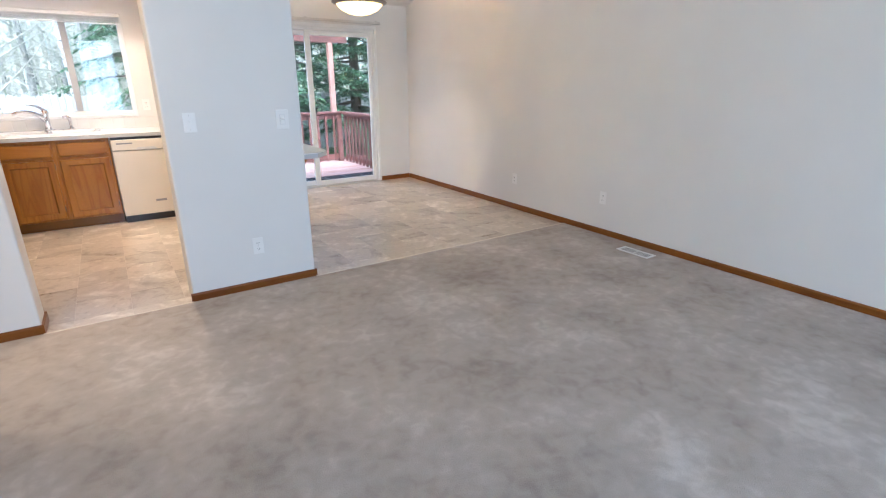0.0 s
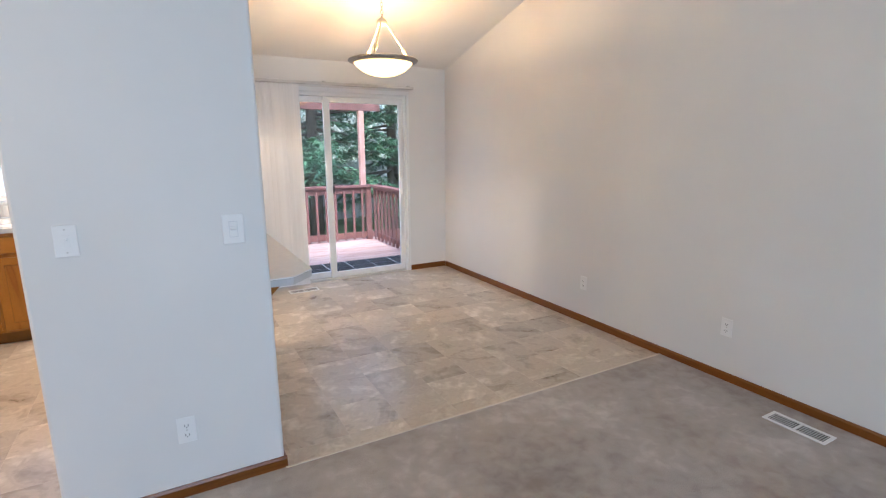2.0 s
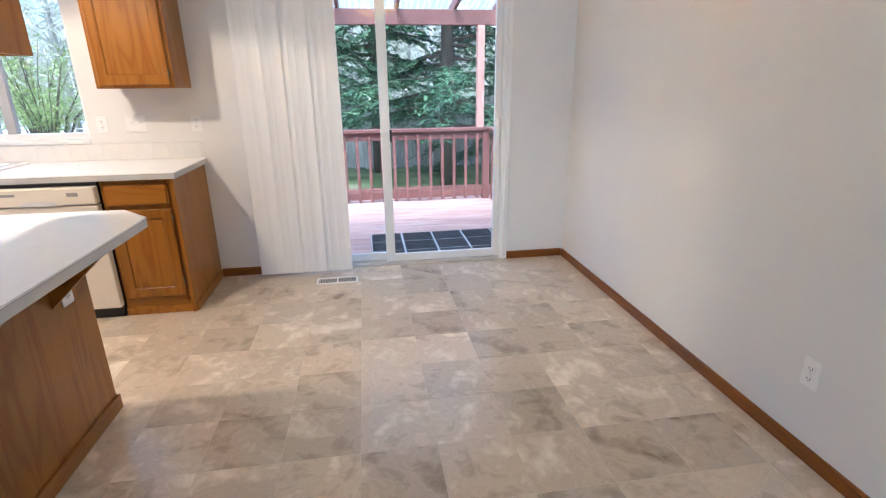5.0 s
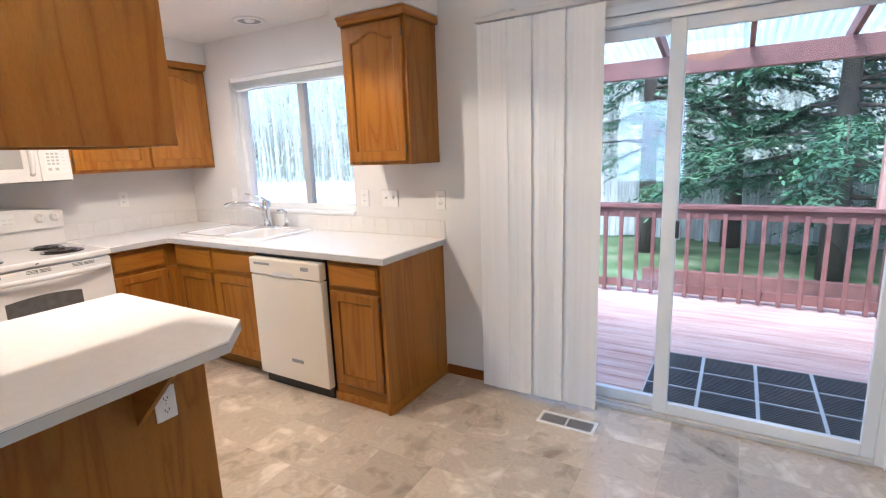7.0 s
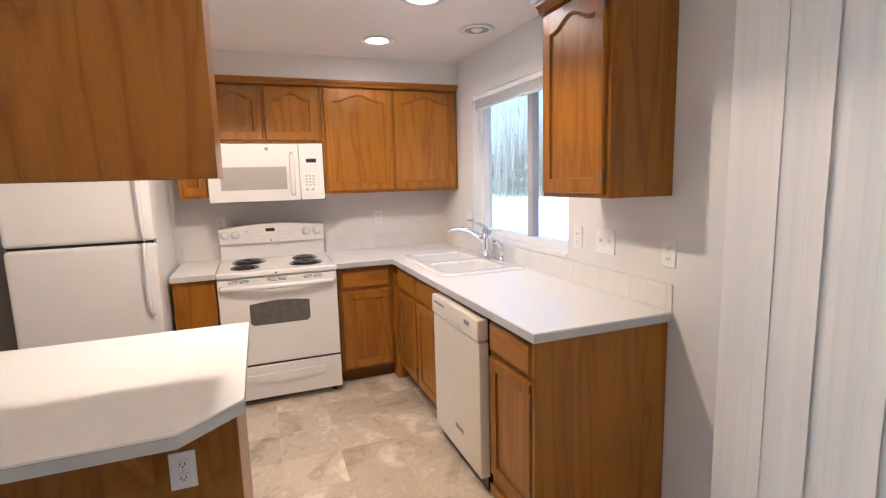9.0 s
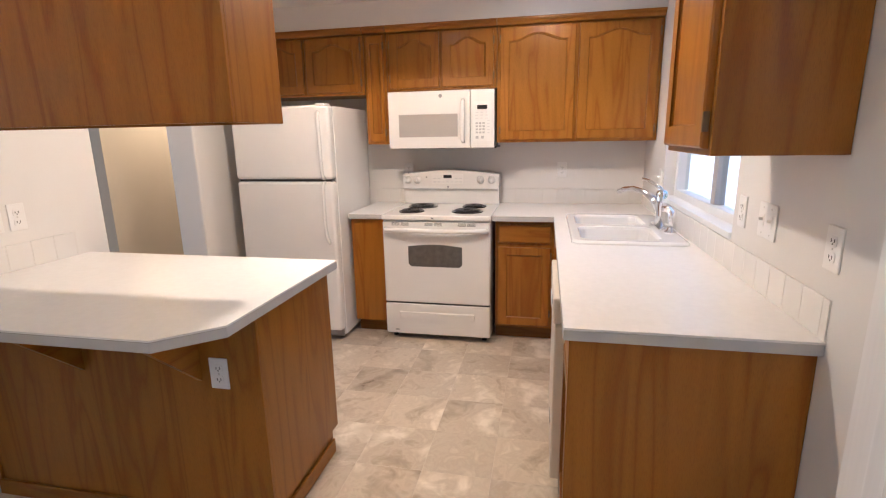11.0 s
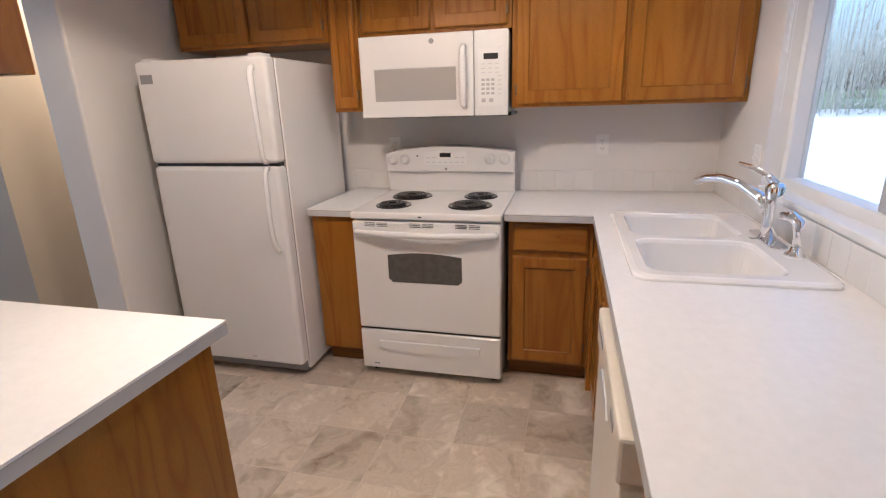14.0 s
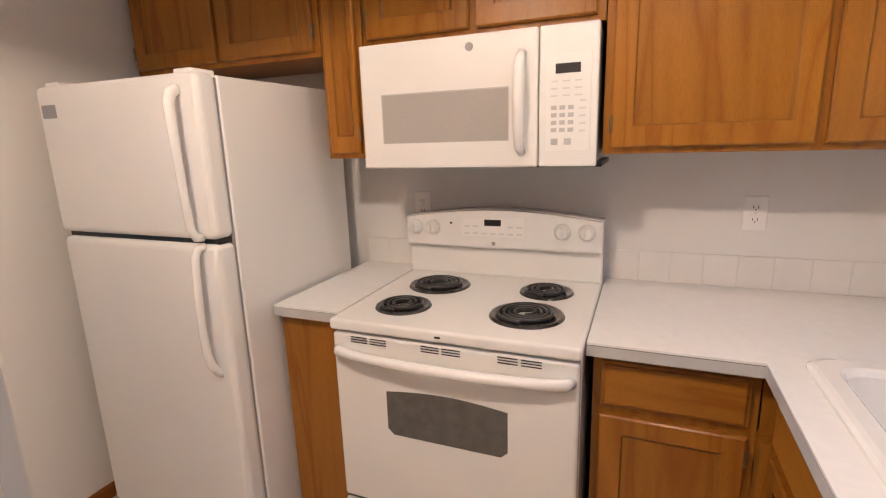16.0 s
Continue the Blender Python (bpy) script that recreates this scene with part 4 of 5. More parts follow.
def fridge():
    y0, y1, xf, xs, xb = 2.885, 3.60, -1.535, -1.615, -2.25
    zt = 1.645
    ob = thing("refrigerator", (-1.9, 3.25, 0), "white top-freezer refrigerator with curved handles", "refrigerator")
    part("body", boxes((xb, xs - 0.004, y0 + 0.004, y1 - 0.002, 0.03, zt), bevel=0.006), FRIDGE, ob)
    part("gasket", boxes((xs - 0.006, xs + 0.006, y0 + 0.01, y1 - 0.008, 0.09, zt - 0.006)), GREY, ob, "grey door gasket")
    part("freezer_door", boxes((xs, xf, y0, y1, 1.168, zt + 0.006), bevel=0.022, seg=4), FRIDGE, ob, smooth=False)
    part("fridge_door", boxes((xs, xf, y0, y1, 0.085, 1.152), bevel=0.022, seg=4), FRIDGE, ob)
    part("toe_grille", boxes((xs - 0.03, xs + 0.015, y0 + 0.02, y1 - 0.02, 0.02, 0.078), bevel=0.004), GREY, ob, "grey toe grille")
    # black filler stands in for the dark shade between the two doors
    part("door_gap", boxes((xs + 0.0, xf - 0.025, y0 + 0.012, y1 - 0.012, 1.151, 1.169)), DARK, ob)
    part("badge", boxes((xf - 0.001, xf + 0.0025, y0 + 0.030, y0 + 0.098, 1.548, 1.590), bevel=0.001), GREY, ob, "small grey badge")
    for cy in (y1 - 0.10, y0 + 0.03):
        part("hinge_cap", boxes((xs - 0.03, xf - 0.02, cy, cy + 0.065, zt, zt + 0.018), bevel=0.005), FRIDGE, ob)
    hy = 3.546

    def grip(profile, thick, label):
        """A bowed flat grip: an outline of reach and height along its outer edge, offset inwards."""
        pts = [Vector((xf + a, hy + b, z)) for a, b, z in profile]
        part("handle", tube(pts, thick, 14, flat=0.72), ENAMEL, ob, label, smooth=True)
    grip([(-0.006, 0.0, 1.176), (0.020, 0.0, 1.180), (0.034, 0.0, 1.205), (0.040, 0.0, 1.30), (0.044, 0.0, 1.42), (0.046, -0.001, 1.52), (0.044, -0.004, 1.562), (0.032, -0.008, 1.588), (0.012, -0.012, 1.600), (-0.006, -0.014, 1.602)],
         [0.013, 0.014, 0.014, 0.014, 0.015, 0.017, 0.018, 0.018, 0.016, 0.013], "curved white freezer handle")
    grip([(-0.006, 0.0, 1.147), (0.020, 0.0, 1.143), (0.034, 0.0, 1.118), (0.040, 0.0, 1.02), (0.043, 0.0, 0.90), (0.040, 0.001, 0.82), (0.028, 0.003, 0.772), (0.012, 0.006, 0.745), (-0.005, 0.008, 0.730)],
         [0.013, 0.014, 0.014, 0.014, 0.014, 0.015, 0.015, 0.014, 0.011], "curved white refrigerator handle")
    part("scuff", boxes((xf - 0.001, xf + 0.0006, 3.30, 3.325, 0.118, 0.122)), GREY, ob, "small grey scuff")
    for fy in (y0 + 0.06, y1 - 0.06):
        for fx in (xs - 0.06, xb + 0.06):
            part("foot", lathe([(0.02, 0), (0.02, 0.012), (0.012, 0.014), (0.012, 0.032)], 12, pose(fx, fy, 0)), DARK, ob)


fridge()


# ---- windows and doors ----
def kitchen_window():
    yo = YB + 0.085
    ob = thing("window_1", ((WX0 + WX1) / 2, YB, WZ0), "white vinyl sliding window over the sink", "window", kind="structure")
    f = 0.045
    part("window_frame", boxes((WX0, WX0 + f, yo - 0.02, yo + 0.05, WZ0, WZ1), (WX1 - f, WX1, yo - 0.02, yo + 0.05, WZ0, WZ1), (WX0 + f, WX1 - f, yo - 0.02, yo + 0.05, WZ1 - f, WZ1), (WX0 + f, WX1 - f, yo - 0.02, yo + 0.05, WZ0, WZ0 + f), bevel=0.004), TRIM_WHITE, ob)
    mx = -1.03
    part("meeting_stile", boxes((mx - 0.03, mx + 0.03, yo - 0.008, yo + 0.04, WZ0 + f, WZ1 - f), bevel=0.004), plain("grey_stile", (0.42, 0.42, 0.42), 0.5), ob, "grey meeting stile")
    for x0, x1, dy in ((WX0 + f, mx - 0.03, 0.028), (mx + 0.03, WX1 - f, 0.012)):
        p = part("pane", boxes((x0, x1, yo + dy, yo + dy + 0.004, WZ0 + f, WZ1 - f)), WINDOW_GLASS, ob)
        p.visible_shadow = False
    part("window_sill", boxes((WX0, WX1, YB - 0.012, yo - 0.02, WZ0 - 0.02, WZ0 + 0.006), bevel=0.004), TRIM_WHITE, ob)
    bl = thing("window_blind", ((WX0 + WX1) / 2, YB, WZ1), "raised white slatted blind gathered at the window top", "blind")
    part("head_rail", boxes((WX0 + 0.01, WX1 - 0.01, YB + 0.002, YB + 0.045, WZ1 - 0.035, WZ1 - 0.002), bevel=0.004), TRIM_WHITE, bl)
    for i in range(9):
        z = WZ1 - 0.040 - 0.0055 * i
        part("slat", boxes((WX0 + 0.015, WX1 - 0.015, YB + 0.008, YB + 0.040, z - 0.0018, z)), BLIND, bl)
    part("bottom_rail", boxes((WX0 + 0.015, WX1 - 0.015, YB + 0.010, YB + 0.038, WZ1 - 0.104, WZ1 - 0.092), bevel=0.003), TRIM_WHITE, bl)
    part("cord", tube([(WX0 + 0.09, YB - 0.002, WZ1 - 0.03), (WX0 + 0.092, YB - 0.003, WZ1 - 0.4), (WX0 + 0.09, YB - 0.002, WZ1 - 0.72)], 0.0016, 5), TRIM_WHITE, bl)
    part("wand", tube([(WX0 + 0.06, YB - 0.002, WZ1 - 0.03), (WX0 + 0.058, YB - 0.004, WZ1 - 0.5)], 0.004, 6), TRIM_WHITE, bl)


kitchen_window()


def sliding_door():
    ob = thing("door_1", ((SX0 + SX1) / 2, YB, 0), "white framed sliding glass door to the deck", "sliding door", kind="structure")
    f = 0.035
    part("door_frame", boxes((SX0, SX0 + f, YB + 0.01, YB + 0.12, 0, SZ1), (SX1 - f, SX1, YB + 0.01, YB + 0.12, 0, SZ1), (SX0 + f, SX1 - f, YB + 0.01, YB + 0.12, SZ1 - 0.04, SZ1), bevel=0.004), TRIM_WHITE, ob)
    part("track", boxes((SX0 + f, SX1 - f, YB + 0.0, YB + 0.125, 0.0, 0.022), (SX0 + f, SX1 - f, YB + 0.03, YB + 0.036, 0.022, 0.032), (SX0 + f, SX1 - f, YB + 0.078, YB + 0.084, 0.022, 0.032), bevel=0.002), METAL, ob, "metal track in the sill")
    part("casing", boxes((SX1 - 0.004, SX1 + 0.03, YB - 0.012, YB + 0.012, 0, SZ1 + 0.03), (SX0 - 0.03, SX1 + 0.03, YB - 0.012, YB + 0.012, SZ1 + 0.0, SZ1 + 0.045), bevel=0.004), TRIM_WHITE, ob)
    st = 0.07
    for name, x0, x1, y in (("fixed_panel", SX0 + f, 1.52, YB + 0.075), ("sliding_panel", 1.457, SX1 - f, YB + 0.025)):
        p = part(name, boxes((x0, x0 + st, y, y + 0.035, 0.024, SZ1 - 0.042), (x1 - st * 0.7, x1, y, y + 0.035, 0.024, SZ1 - 0.042), (x0 + st, x1 - st * 0.7, y, y + 0.035, 0.024, 0.085), (x0 + st, x1 - st * 0.7, y, y + 0.035, SZ1 - 0.10, SZ1 - 0.042), bevel=0.004), TRIM_WHITE, ob)
        g = part("pane", boxes((x0 + st - 0.005, x1 - st * 0.7 + 0.005, y + 0.015, y + 0.019, 0.08, SZ1 - 0.095)), WINDOW_GLASS, p)
        g.visible_shadow = False
    part("latch", boxes((1.523, 1.540, YB + 0.012, YB + 0.03, 0.98, 1.07), bevel=0.004), DARK, ob, "black latch")
    part("pull", boxes((SX1 - f - 0.035, SX1 - f - 0.012, YB + 0.002, YB + 0.026, 0.93, 1.13), (SX1 - f - 0.033, SX1 - f - 0.015, YB - 0.012, YB + 0.003, 0.95, 0.97), (SX1 - f - 0.033, SX1 - f - 0.015, YB - 0.012, YB + 0.003, 1.09, 1.11), bevel=0.003), TRIM_WHITE, ob, "white door pull")
    part("threshold_board", boxes((SX0, SX1, YB + 0.125, YB + 0.20, -0.05, 0.0), bevel=0.004), RAIL_RED, ob, "brown threshold board")


sliding_door()


def vertical_blind():
    ob = thing("vertical_blind", (0.86, YB - 0.08, 0), "white vertical blind drawn aside, slats stacked", "blind")
    part("head_rail", boxes((0.495, 2.47, YB - 0.10, YB - 0.055, 2.115, 2.145), bevel=0.004), METAL, ob, "grey metal head rail")
    for x in (0.7, 1.44, 2.40):
        part("rail_clip", boxes((x, x + 0.02, YB - 0.104, YB, 2.146, 2.155), bevel=0.002), METAL, ob)
    rnd = random.Random(5)
    x = 0.505
    widths = (0.060, 0.022, 0.074, 0.012, 0.080, 0.012, 0.082, 0.084, 0.012, 0.082, 0.082, 0.042)
    for i, step in enumerate(widths):
        ang = rnd.uniform(-1.6, 1.0)
        n = 6
        outline = [(0.089 * (k / n - 0.5), 0.005 * math.sin(math.pi * k / n)) for k in range(n + 1)]
        outline += [(a, b + 0.0012) for a, b in outline[::-1]]
        xx = x + step / 2 + 0.012
        part("slat", prism(outline, 0.022, 2.108, m=pose(xx, YB - 0.088 - 0.004 * (i % 3), 0, 0, 0, ang)), BLIND, ob)
        part("carrier", boxes((xx - 0.004, xx + 0.004, YB - 0.085, YB - 0.079, 2.105, 2.118)), METAL, ob)
        x += step


vertical_blind()


# hall door casing, seen through the kitchen doorway
hd = thing("door_2", (-3.1, 1.70, 0), "hall door with stained wooden casing and brass hinges", "door", kind="structure")
part("casing", boxes((-2.735, -2.675, 1.7005, 1.722, 0, 2.09), (-3.62, -3.56, 1.7005, 1.722, 0, 2.09), (-3.62, -2.675, 1.7005, 1.722, 2.09, 2.15), bevel=0.004), OAK_TRIM, hd)
leaf = part("door_leaf", boxes((-3.56, -2.735, 1.7005, 1.712, 0.01, 2.09), bevel=0.002), W_PAINT, hd)
for z in (0.25, 1.05, 1.85):
    part("hinge", boxes((-2.745, -2.730, 1.71, 1.726, z, z + 0.09), bevel=0.002), BRASS, leaf, "brass hinge")


# ---- electrical plates, vents, lamps ----
def outlet_at_origin():
    ob = thing("wall_outlet", (0, 0, 0), "white duplex wall outlet with cover plate", "outlet", "wall outlets")
    part("plate", boxes((-0.036, 0.036, -0.006, 0.0, -0.058, 0.058), bevel=0.003), PLASTIC, ob)
    for z in (-0.021, 0.021):
        r = part("receptacle", prism(rounded(-0.017, 0.017, z - 0.014, z + 0.014, 0.008), 0, 0.0025, m=UPRIGHT @ pose(0, 0, 0.0055)), PLASTIC, ob)
        part("slots", boxes((-0.008, -0.0055, -0.0088, -0.0078, z - 0.004, z + 0.005), (0.0055, 0.008, -0.0088, -0.0078, z - 0.004, z + 0.005), (-0.002, 0.002, -0.0088, -0.0078, z - 0.010, z - 0.006)), DARK, r)
    part("screw", boxes((-0.003, 0.003, -0.0075, -0.0055, -0.003, 0.003), bevel=0.001), METAL, ob)
    return ob


def switch_at_origin():
    ob = thing("light_switch", (0, 0, 0), "white toggle light switch with cover plate", "switch", "light switches")
    part("plate", boxes((-0.036, 0.036, -0.006, 0.0, -0.058, 0.058), bevel=0.003), PLASTIC, ob)
    part("surround", boxes((-0.012, 0.012, -0.0075, -0.0055, -0.022, 0.022), bevel=0.001), PLASTIC, ob)
    part("toggle", boxes((-0.005, 0.005, -0.02, -0.006, 0.0, 0.010), bevel=0.002), PLASTIC, ob)
    for z in (-0.042, 0.042):
        part("screw", lathe([(0.003, 0), (0.0025, 0.0012)], 8, pose(0, -0.006, z, 90, 0, 0)), METAL, ob)
    return ob


first = outlet_at_origin()
first.matrix_basis = facing(-0.10, YW0, 0.315, 's')
for x, y, z, way in ((0.1655, 3.895, 0.646, 'e'), (-0.42, YB, 1.153, 's'), (0.185, YB, 1.15, 's'), (XL, 5.116, 1.17, 'e'), (XL, 3.905, 1.172, 'e'),
                     (-0.12, YW1, 1.135, 'n'), (XR, 3.31, 0.345, 'w'), (XR, 2.07, 0.355, 'w')):
    copy_thing(first, facing(x, y, z, way))
def dimmer_at_origin():
    ob = thing("dimmer_switch", (0, 0, 0), "white dimmer switch with slider in a raised plate", "switch")
    part("plate", boxes((-0.042, 0.042, -0.008, 0.0, -0.062, 0.062), bevel=0.004), PLASTIC, ob)
    # grey strips paint the shade round the rocker; no gap is cut
    part("surround", boxes((-0.0165, -0.0145, -0.0095, -0.0075, -0.033, 0.033), (0.0145, 0.0165, -0.0095, -0.0075, -0.033, 0.033), (-0.0145, 0.0145, -0.0095, -0.0075, 0.031, 0.033), (-0.0145, 0.0145, -0.0095, -0.0075, -0.033, -0.031)), PALE, ob, "grey strips painted as a shadow gap")
    part("rocker", boxes((-0.0135, 0.0135, -0.0105, -0.0075, -0.030, 0.030), bevel=0.001), PLASTIC, ob)
    part("slider", prism([(0.008, 0.012), (0.008, -0.004), (0.022, 0.004), (0.022, 0.012)], -0.0115, 0.0115, m=Matrix(((0, 0, 1, 0), (-1, 0, 0, 0), (0, 1, 0, 0), (0, 0, 0, 1)))), PLASTIC, ob)
    return ob


dimmer_at_origin().matrix_basis = facing(0.153, YW0, 1.153, 's')
sw = switch_at_origin()
sw.matrix_basis = facing(-0.405, YW0, 1.155, 's')
for x, y, z, way in ((-0.235, YB, 1.153, 's'), (-0.175, YB, 1.153, 's'), (-0.023, YW1, 1.137, 'n'), (-1.80, YB, 1.155, 's')):
    copy_thing(sw, facing(x, y, z, way))


def floor_vent(cx, cy, z, turn, label):
    ob = thing("floor_vent", (cx, cy, z), label, "floor vent", "floor vents")
    m = pose(cx, cy, z, 0, 0, turn)
    L, W = 0.152, 0.062
    part("frame", boxes((-L, L, -W, -W + 0.018, 0, 0.006), (-L, L, W - 0.018, W, 0, 0.006), (-L, -L + 0.018, -W + 0.018, W - 0.018, 0, 0.006), (L - 0.018, L, -W + 0.018, W - 0.018, 0, 0.006), (-0.006, 0.006, -W + 0.018, W - 0.018, 0, 0.005), bevel=0.002, m=m), PLASTIC, ob)
    part("duct", boxes((-L + 0.018, L - 0.018, -W + 0.018, W - 0.018, -0.0025, 0.0008), m=m), DARK, ob)
    for i in range(22):
        x = -L + 0.026 + i * (2 * L - 0.052) / 21
        part("slat", boxes((x - 0.0018, x + 0.0018, -W + 0.018, W - 0.018, 0.001, 0.0045), m=m), METAL, ob)


floor_vent(2.735, 1.525, 0.008, 90, "white metal floor vent set in the carpet")
floor_vent(1.075, 5.455, 0.0, 0, "white metal floor vent below the blind")


def pendant():
    x, y = 1.525, 4.195
    ob = thing("pendant_lamp", (x, y, 2.03), "lit glass bowl pendant lamp on three rods", "lamp")
    m = pose(x, y, 0)
    part("bowl", lathe([(0.0, 2.030), (0.05, 2.032), (0.11, 2.045), (0.17, 2.072), (0.215, 2.108), (0.235, 2.135), (0.228, 2.135), (0.20, 2.108), (0.15, 2.075), (0.0, 2.05)], 40, m, close=False), LAMP_GLASS, ob, "glowing cream glass bowl", smooth=True)
    part("rim", lathe([(0.222, 2.128), (0.268, 2.138), (0.278, 2.150), (0.268, 2.160), (0.222, 2.152)], 40, m, close=False), PEWTER, ob, "pewter rim ring", smooth=True)
    for i in range(3):
        a = radians(90 + 120 * i + 20)
        c, s = math.cos(a), math.sin(a)
        p = lambda r, z: (x + r * c, y + r * s, z)
        part("rod", tube([p(0.225, 2.155), p(0.175, 2.225), p(0.03, 2.43)], 0.0065, 8), CREAM, ob)
        part("bead", tube([p(0.19, 2.205), p(0.178, 2.222), p(0.168, 2.236), p(0.155, 2.254)], [0.007, 0.017, 0.017, 0.007], 10), CREAM, ob, smooth=True)
    part("hub", lathe([(0.008, 2.405), (0.038, 2.415), (0.042, 2.435), (0.03, 2.455), (0.012, 2.47)], 18, m), CREAM, ob, smooth=True)
    zc = vault(y)
    k = int((zc - 2.49) / 0.028)
    for i in range(k):
        z = 2.48 + i * 0.028
        ring = [(0.011 * math.cos(2 * math.pi * j / 10), 0.018 * math.sin(2 * math.pi * j / 10)) for j in range(11)]
        pts = [(x + (u if i % 2 else 0), y + (0 if i % 2 else u), z + v) for u, v in ring]
        part("chain_link", tube(pts, 0.0022, 5), PEWTER, ob)
    part("canopy", lathe([(0.0, zc - 0.05), (0.05, zc - 0.045), (0.065, zc - 0.02), (0.065, zc + 0.02)], 22, m), PEWTER, ob, smooth=True)


pendant()


def downlight(cx, cy, lit):
    ob = thing("downlight", (cx, cy, CEIL), "lit recessed ceiling downlight" if lit else "unlit recessed ceiling downlight with open reflector", "lamp", "downlights")
    part("trim_ring", lathe([(0.058, CEIL + 0.0), (0.105, CEIL - 0.003), (0.108, CEIL - 0.007), (0.078, CEIL - 0.010), (0.072, CEIL - 0.004)], 30, pose(cx, cy, 0), close=False), TRIM_WHITE, ob, smooth=True)
    if lit:
        part("lens", lathe([(0.0, CEIL - 0.006), (0.045, CEIL - 0.006), (0.060, CEIL - 0.005)], 30, pose(cx, cy, 0), close=False), CAN_GLOW, ob, "glowing warm lens")
    else:
        part("reflector", lathe([(0.074, CEIL - 0.006), (0.06, CEIL - 0.002), (0.0, CEIL - 0.0015)], 30, pose(cx, cy, 0), close=False), GREY, ob, "grey reflector")
        part("bulb", lathe([(0.0, CEIL - 0.014), (0.028, CEIL - 0.012), (0.036, CEIL - 0.002)], 20, pose(cx, cy, 0), close=False), PLASTIC, ob, smooth=True)


for cx, cy, lit in ((-1.51, 4.96, True), (-0.72, 5.0, True), (-0.51, 4.10, True), (-1.13, 5.482, False)):
    downlight(cx, cy, lit)

lw = thing("window_2", (-0.15, -4.07, 0.55), "wide white-framed living room window", "window", kind="structure")
part("window_frame", boxes((-1.1, -1.04, -4.12, -4.04, 0.55, 2.45), (0.74, 0.8, -4.12, -4.04, 0.55, 2.45), (-1.04, 0.74, -4.12, -4.04, 2.39, 2.45), (-1.04, 0.74, -4.12, -4.04, 0.55, 0.61), (-0.18, -0.12, -4.12, -4.04, 0.61, 2.39), bevel=0.004), TRIM_WHITE, lw)
for x0, x1 in ((-1.04, -0.18), (-0.12, 0.74)):
    part("pane", boxes((x0, x1, -4.085, -4.080, 0.61, 2.39)), WINDOW_GLASS, lw).visible_shadow = False

# ---- outdoors ----
DZ = -0.08
deck = thing("deck", (1.5, 7.1, DZ), "worn red-stained wooden deck outside the sliding door", "deck", kind="structure")
part("joists", boxes((-2.6, 3.1, 5.9, 8.4, DZ - 0.22, DZ - 0.035)), RAIL_RED, deck)
part("skirt", boxes((-2.6, 3.12, 8.42, 8.46, DZ - 0.6, DZ - 0.003)), RAIL_RED, deck)
plank = finish(boxes((-2.85, 2.85, -0.067, 0.067, -0.032, 0), bevel=0.004, seg=1), "plank", DECK_RED)
for i in range(19):
    ob = new("plank", plank)
    ob.parent = deck
    ob.location = (0.25 - 1.5, 5.96 + 0.14 * i - 7.1, 0)


def railing(name, p0, p1, label):
    (x0, y0), (x1, y1) = p0, p1
    ob = thing(name, (x0, y0, DZ), label, "railing", "deck railings")
    L = math.hypot(x1 - x0, y1 - y0)
    m = Matrix.Translation((x0, y0, DZ)) @ Matrix.Rotation(math.atan2(y1 - y0, x1 - x0), 4, 'Z')
    part("top_rail", boxes((0, L, -0.07, 0.07, 0.90, 0.94), bevel=0.006, m=m), RAIL_RED, ob)
    part("upper_rail", boxes((0, L, -0.02, 0.02, 0.80, 0.898), bevel=0.004, m=m), RAIL_RED, ob)
    part("lower_rail", boxes((0, L, -0.019, 0.019, 0.06, 0.14), bevel=0.004, m=m), RAIL_RED, ob)
    n = int(L / 0.155)
    for i in range(n):
        u = 0.09 + i * (L - 0.12) / n
        part("baluster", boxes((u, u + 0.036, -0.055, -0.0205, 0.02, 0.86), bevel=0.003, seg=1, m=m), RAIL_RED, ob)
    for u in (0.0, L - 0.09) if L > 4 else ():
        part("post", boxes((u, u + 0.09, -0.045, 0.045, -0.3, 0.9), bevel=0.005, m=m), RAIL_RED, ob)
    return ob


railing("deck_railing", (-2.6, 8.38), (2.95, 8.38), "red-stained deck railing with square balusters")
railing("deck_railing", (2.99, 8.30), (2.99, 5.9), "red-stained side railing of the deck")

mat = thing("door_mat", (2.15, 6.45, DZ), "black ribbed rubber mat in squares", "mat")
part("backing", boxes((1.34, 2.90, 6.03, 6.87, DZ, DZ + 0.006)), MAT_JOINT, mat)
cell = [(0, 0.290, 0, 0.258, 0.006, 0.010)] + [(0.004, 0.286, 0.006 + 0.02 * k, 0.016 + 0.02 * k, 0.010, 0.014) for k in range(12)]
cell_mesh = finish(boxes(*cell), "square", RUBBER)
for i in range(5):
    for k in range(3):
        o = new("square", cell_mesh)
        o.parent = mat
        o.location = (1.35 + 0.31 * i - 2.15, 6.04 + 0.28 * k - 6.45, 0)

roof = thing("deck_roof", (1.0, 7.2, 2.2), "clear corrugated deck roof on red rafters", "roof")
part("beam", boxes((-0.45, 3.15, 8.34, 8.43, 2.07, 2.24), bevel=0.006), RAIL_RED, roof)
part("corner_post", boxes((2.775, 2.865, 8.34, 8.43, DZ + 0.93, 2.07), bevel=0.006), POST_RED, roof, "reddish roof post with sunlight painted into its colour")
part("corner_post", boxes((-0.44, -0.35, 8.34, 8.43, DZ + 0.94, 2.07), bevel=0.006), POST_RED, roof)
rise = Matrix.Rotation(math.atan2(0.38, 2.45), 4, 'X')
